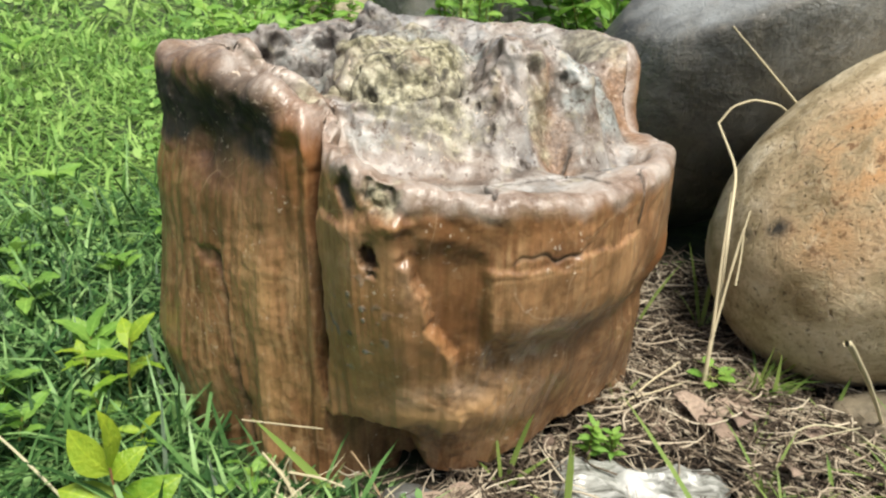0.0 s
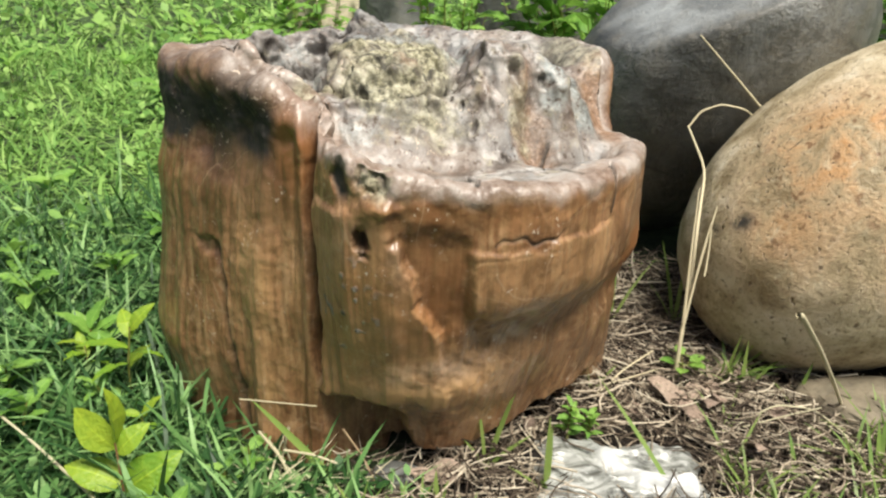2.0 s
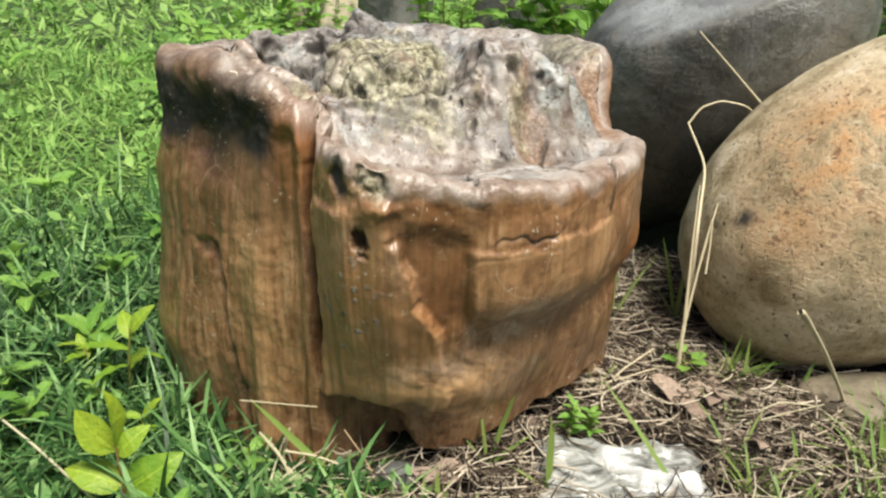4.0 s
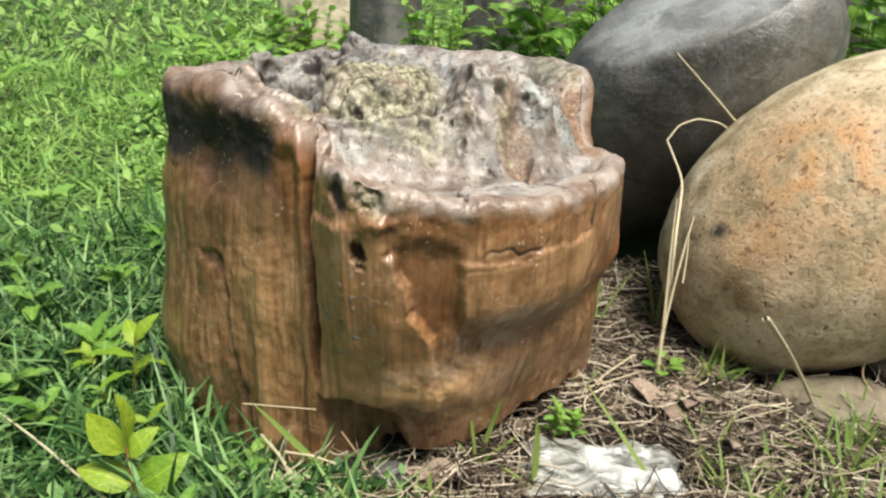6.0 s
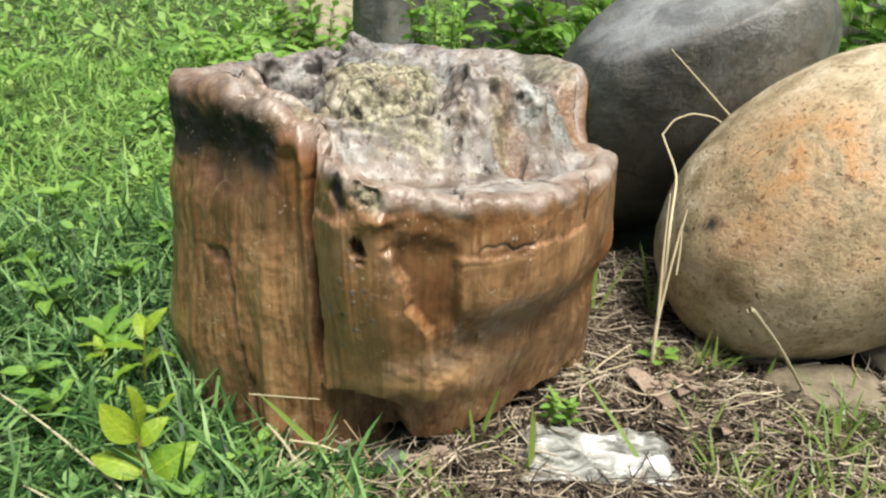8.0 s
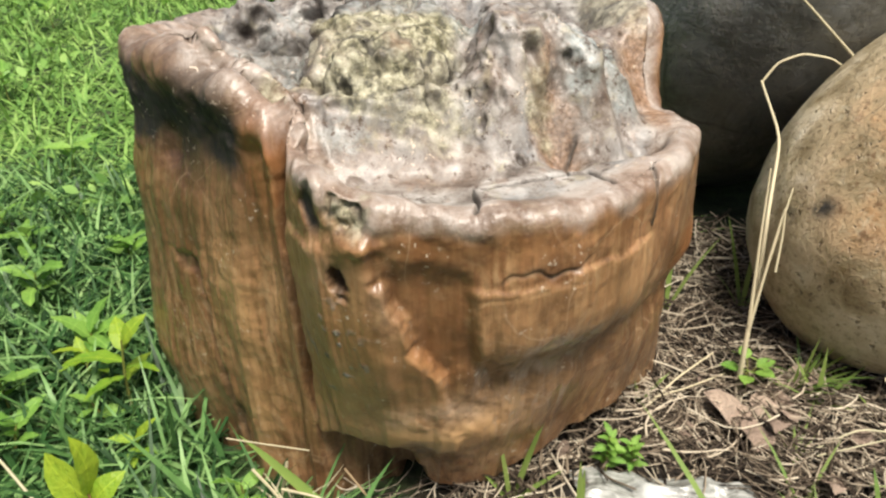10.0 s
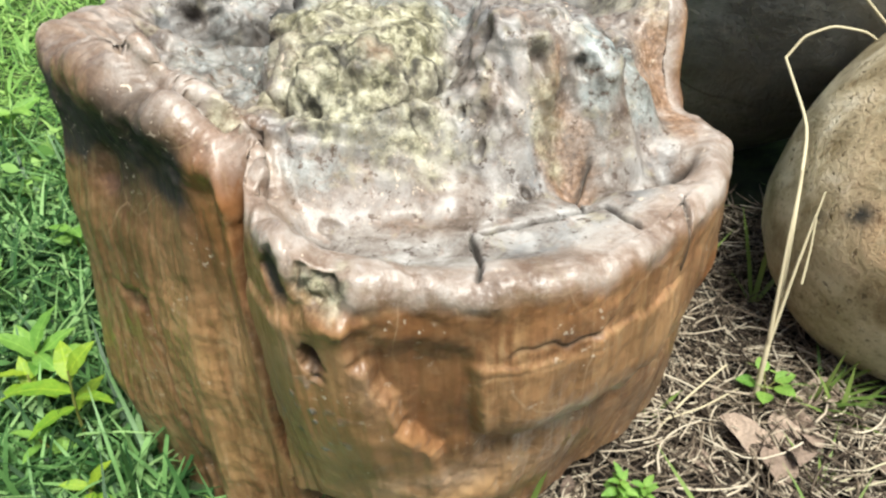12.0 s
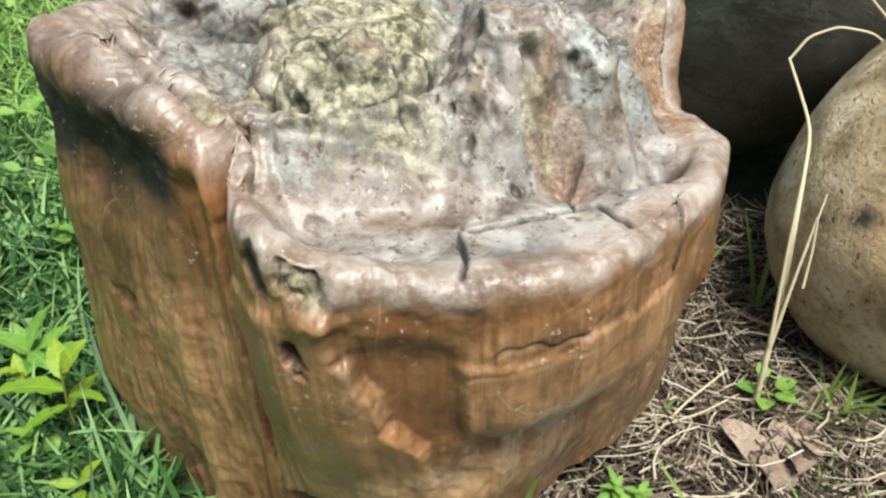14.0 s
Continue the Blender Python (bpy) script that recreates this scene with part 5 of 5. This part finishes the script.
# ---- stones in the litter ----
rock("pebble", (0.012, 0.775, 0.004), (0.028, 0.018, 0.012), 0.0, DARK, "small dark stone under the stump's edge", 0.06, 6.1, segs=24, category="pebble")
rock("stone", (0.70, 0.99, 0.01), (0.07, 0.05, 0.035), 0.0, FLATSTONE, "buff stone chip behind the flat stone", 0.08, 9.3, segs=30, square=3, category="stone")
rock("stone", (0.66, 0.86, 0.0), (0.05, 0.04, 0.025), 0.0, FLATSTONE, "buff stone chip beside the flat stone", 0.08, 4.3, segs=30, square=3, category="stone")
rock("stone", (-0.345, 0.67, 0.0), (0.03, 0.02, 0.018), 0.0, FLATSTONE, "grey stone chip in the grass", 0.08, 7.3, segs=24, square=3, category="stone")


# ---- weeds behind the stones ----
def bush(base, height, spread, stems, per, size, label, rng, mesh=WEED_OVATE):
    root = new("bush")
    root.location = base
    tagged(root, label, "bush", "background weeds")
    for k in range(stems):
        az, out = rng.uniform(0, 2 * np.pi), spread * math.sqrt(rng.uniform(0, 1))
        h = height * rng.uniform(0.6, 1.05)
        tx, ty = math.cos(az) * out, math.sin(az) * out
        stalk("stem", [(tx * 0.4, ty * 0.4, -0.02), (tx * 0.6, ty * 0.6, h * 0.5), (tx, ty, h)], (0.003, 0.0012), STEM, parent=root, sides=4)
        for j in range(per):
            f = 0.3 + 0.7 * (j + 1) / per
            add_leaf(root, mesh, (tx * (0.4 + 0.6 * f), ty * (0.4 + 0.6 * f), h * f), j * 137.5 + rng.uniform(-30, 30), rng.uniform(-5, 45), size * rng.uniform(0.6, 1.2), rng.uniform(-30, 30))
    return root


bush((0.045, 1.95, 0.0), 0.40, 0.085, 20, 18, 0.042, "light green feathery weed in front of a dark rock", RNG2)
bush((0.40, 2.05, 0.0), 0.44, 0.24, 36, 13, 0.08, "leafy green weed behind the stump", RNG2)
bush((0.72, 2.30, 0.0), 0.50, 0.20, 15, 12, 0.09, "leafy green weed behind the dark boulder", RNG2)
bush((-0.30, 2.35, 0.0), 0.22, 0.20, 18, 11, 0.06, "low green weed beside a pale rock", RNG2)
bush((-0.62, 2.6, 0.0), 0.20, 0.25, 16, 10, 0.07, "low green weed in the back lawn", RNG2)
bush((1.00, 1.86, 0.0), 0.46, 0.15, 17, 10, 0.08, "leafy green weed behind the boulders", RNG2)
bush((1.45, 2.3, 0.0), 0.50, 0.2, 8, 9, 0.09, "leafy green weed behind the boulders", RNG2)
bush((-0.36, 2.72, 0.0), 0.30, 0.16, 16, 11, 0.06, "low green weed in front of a pale rock", RNG2)
bush((-0.15, 2.75, 0.0), 0.3, 0.15, 6, 9, 0.06, "low green weed in the back lawn", RNG2)
rock("background_rock", (0.55, 2.75, 0.25), (0.26, 0.2, 0.4), 0.0, DARK, "dark rock in the shade behind the weeds", 0.04, 12.7, segs=50)
rock("background_rock", (1.5, 2.7, 0.3), (0.4, 0.25, 0.45), 0.0, DARK, "dark rock in the shade behind the weeds", 0.04, 15.7, segs=50)
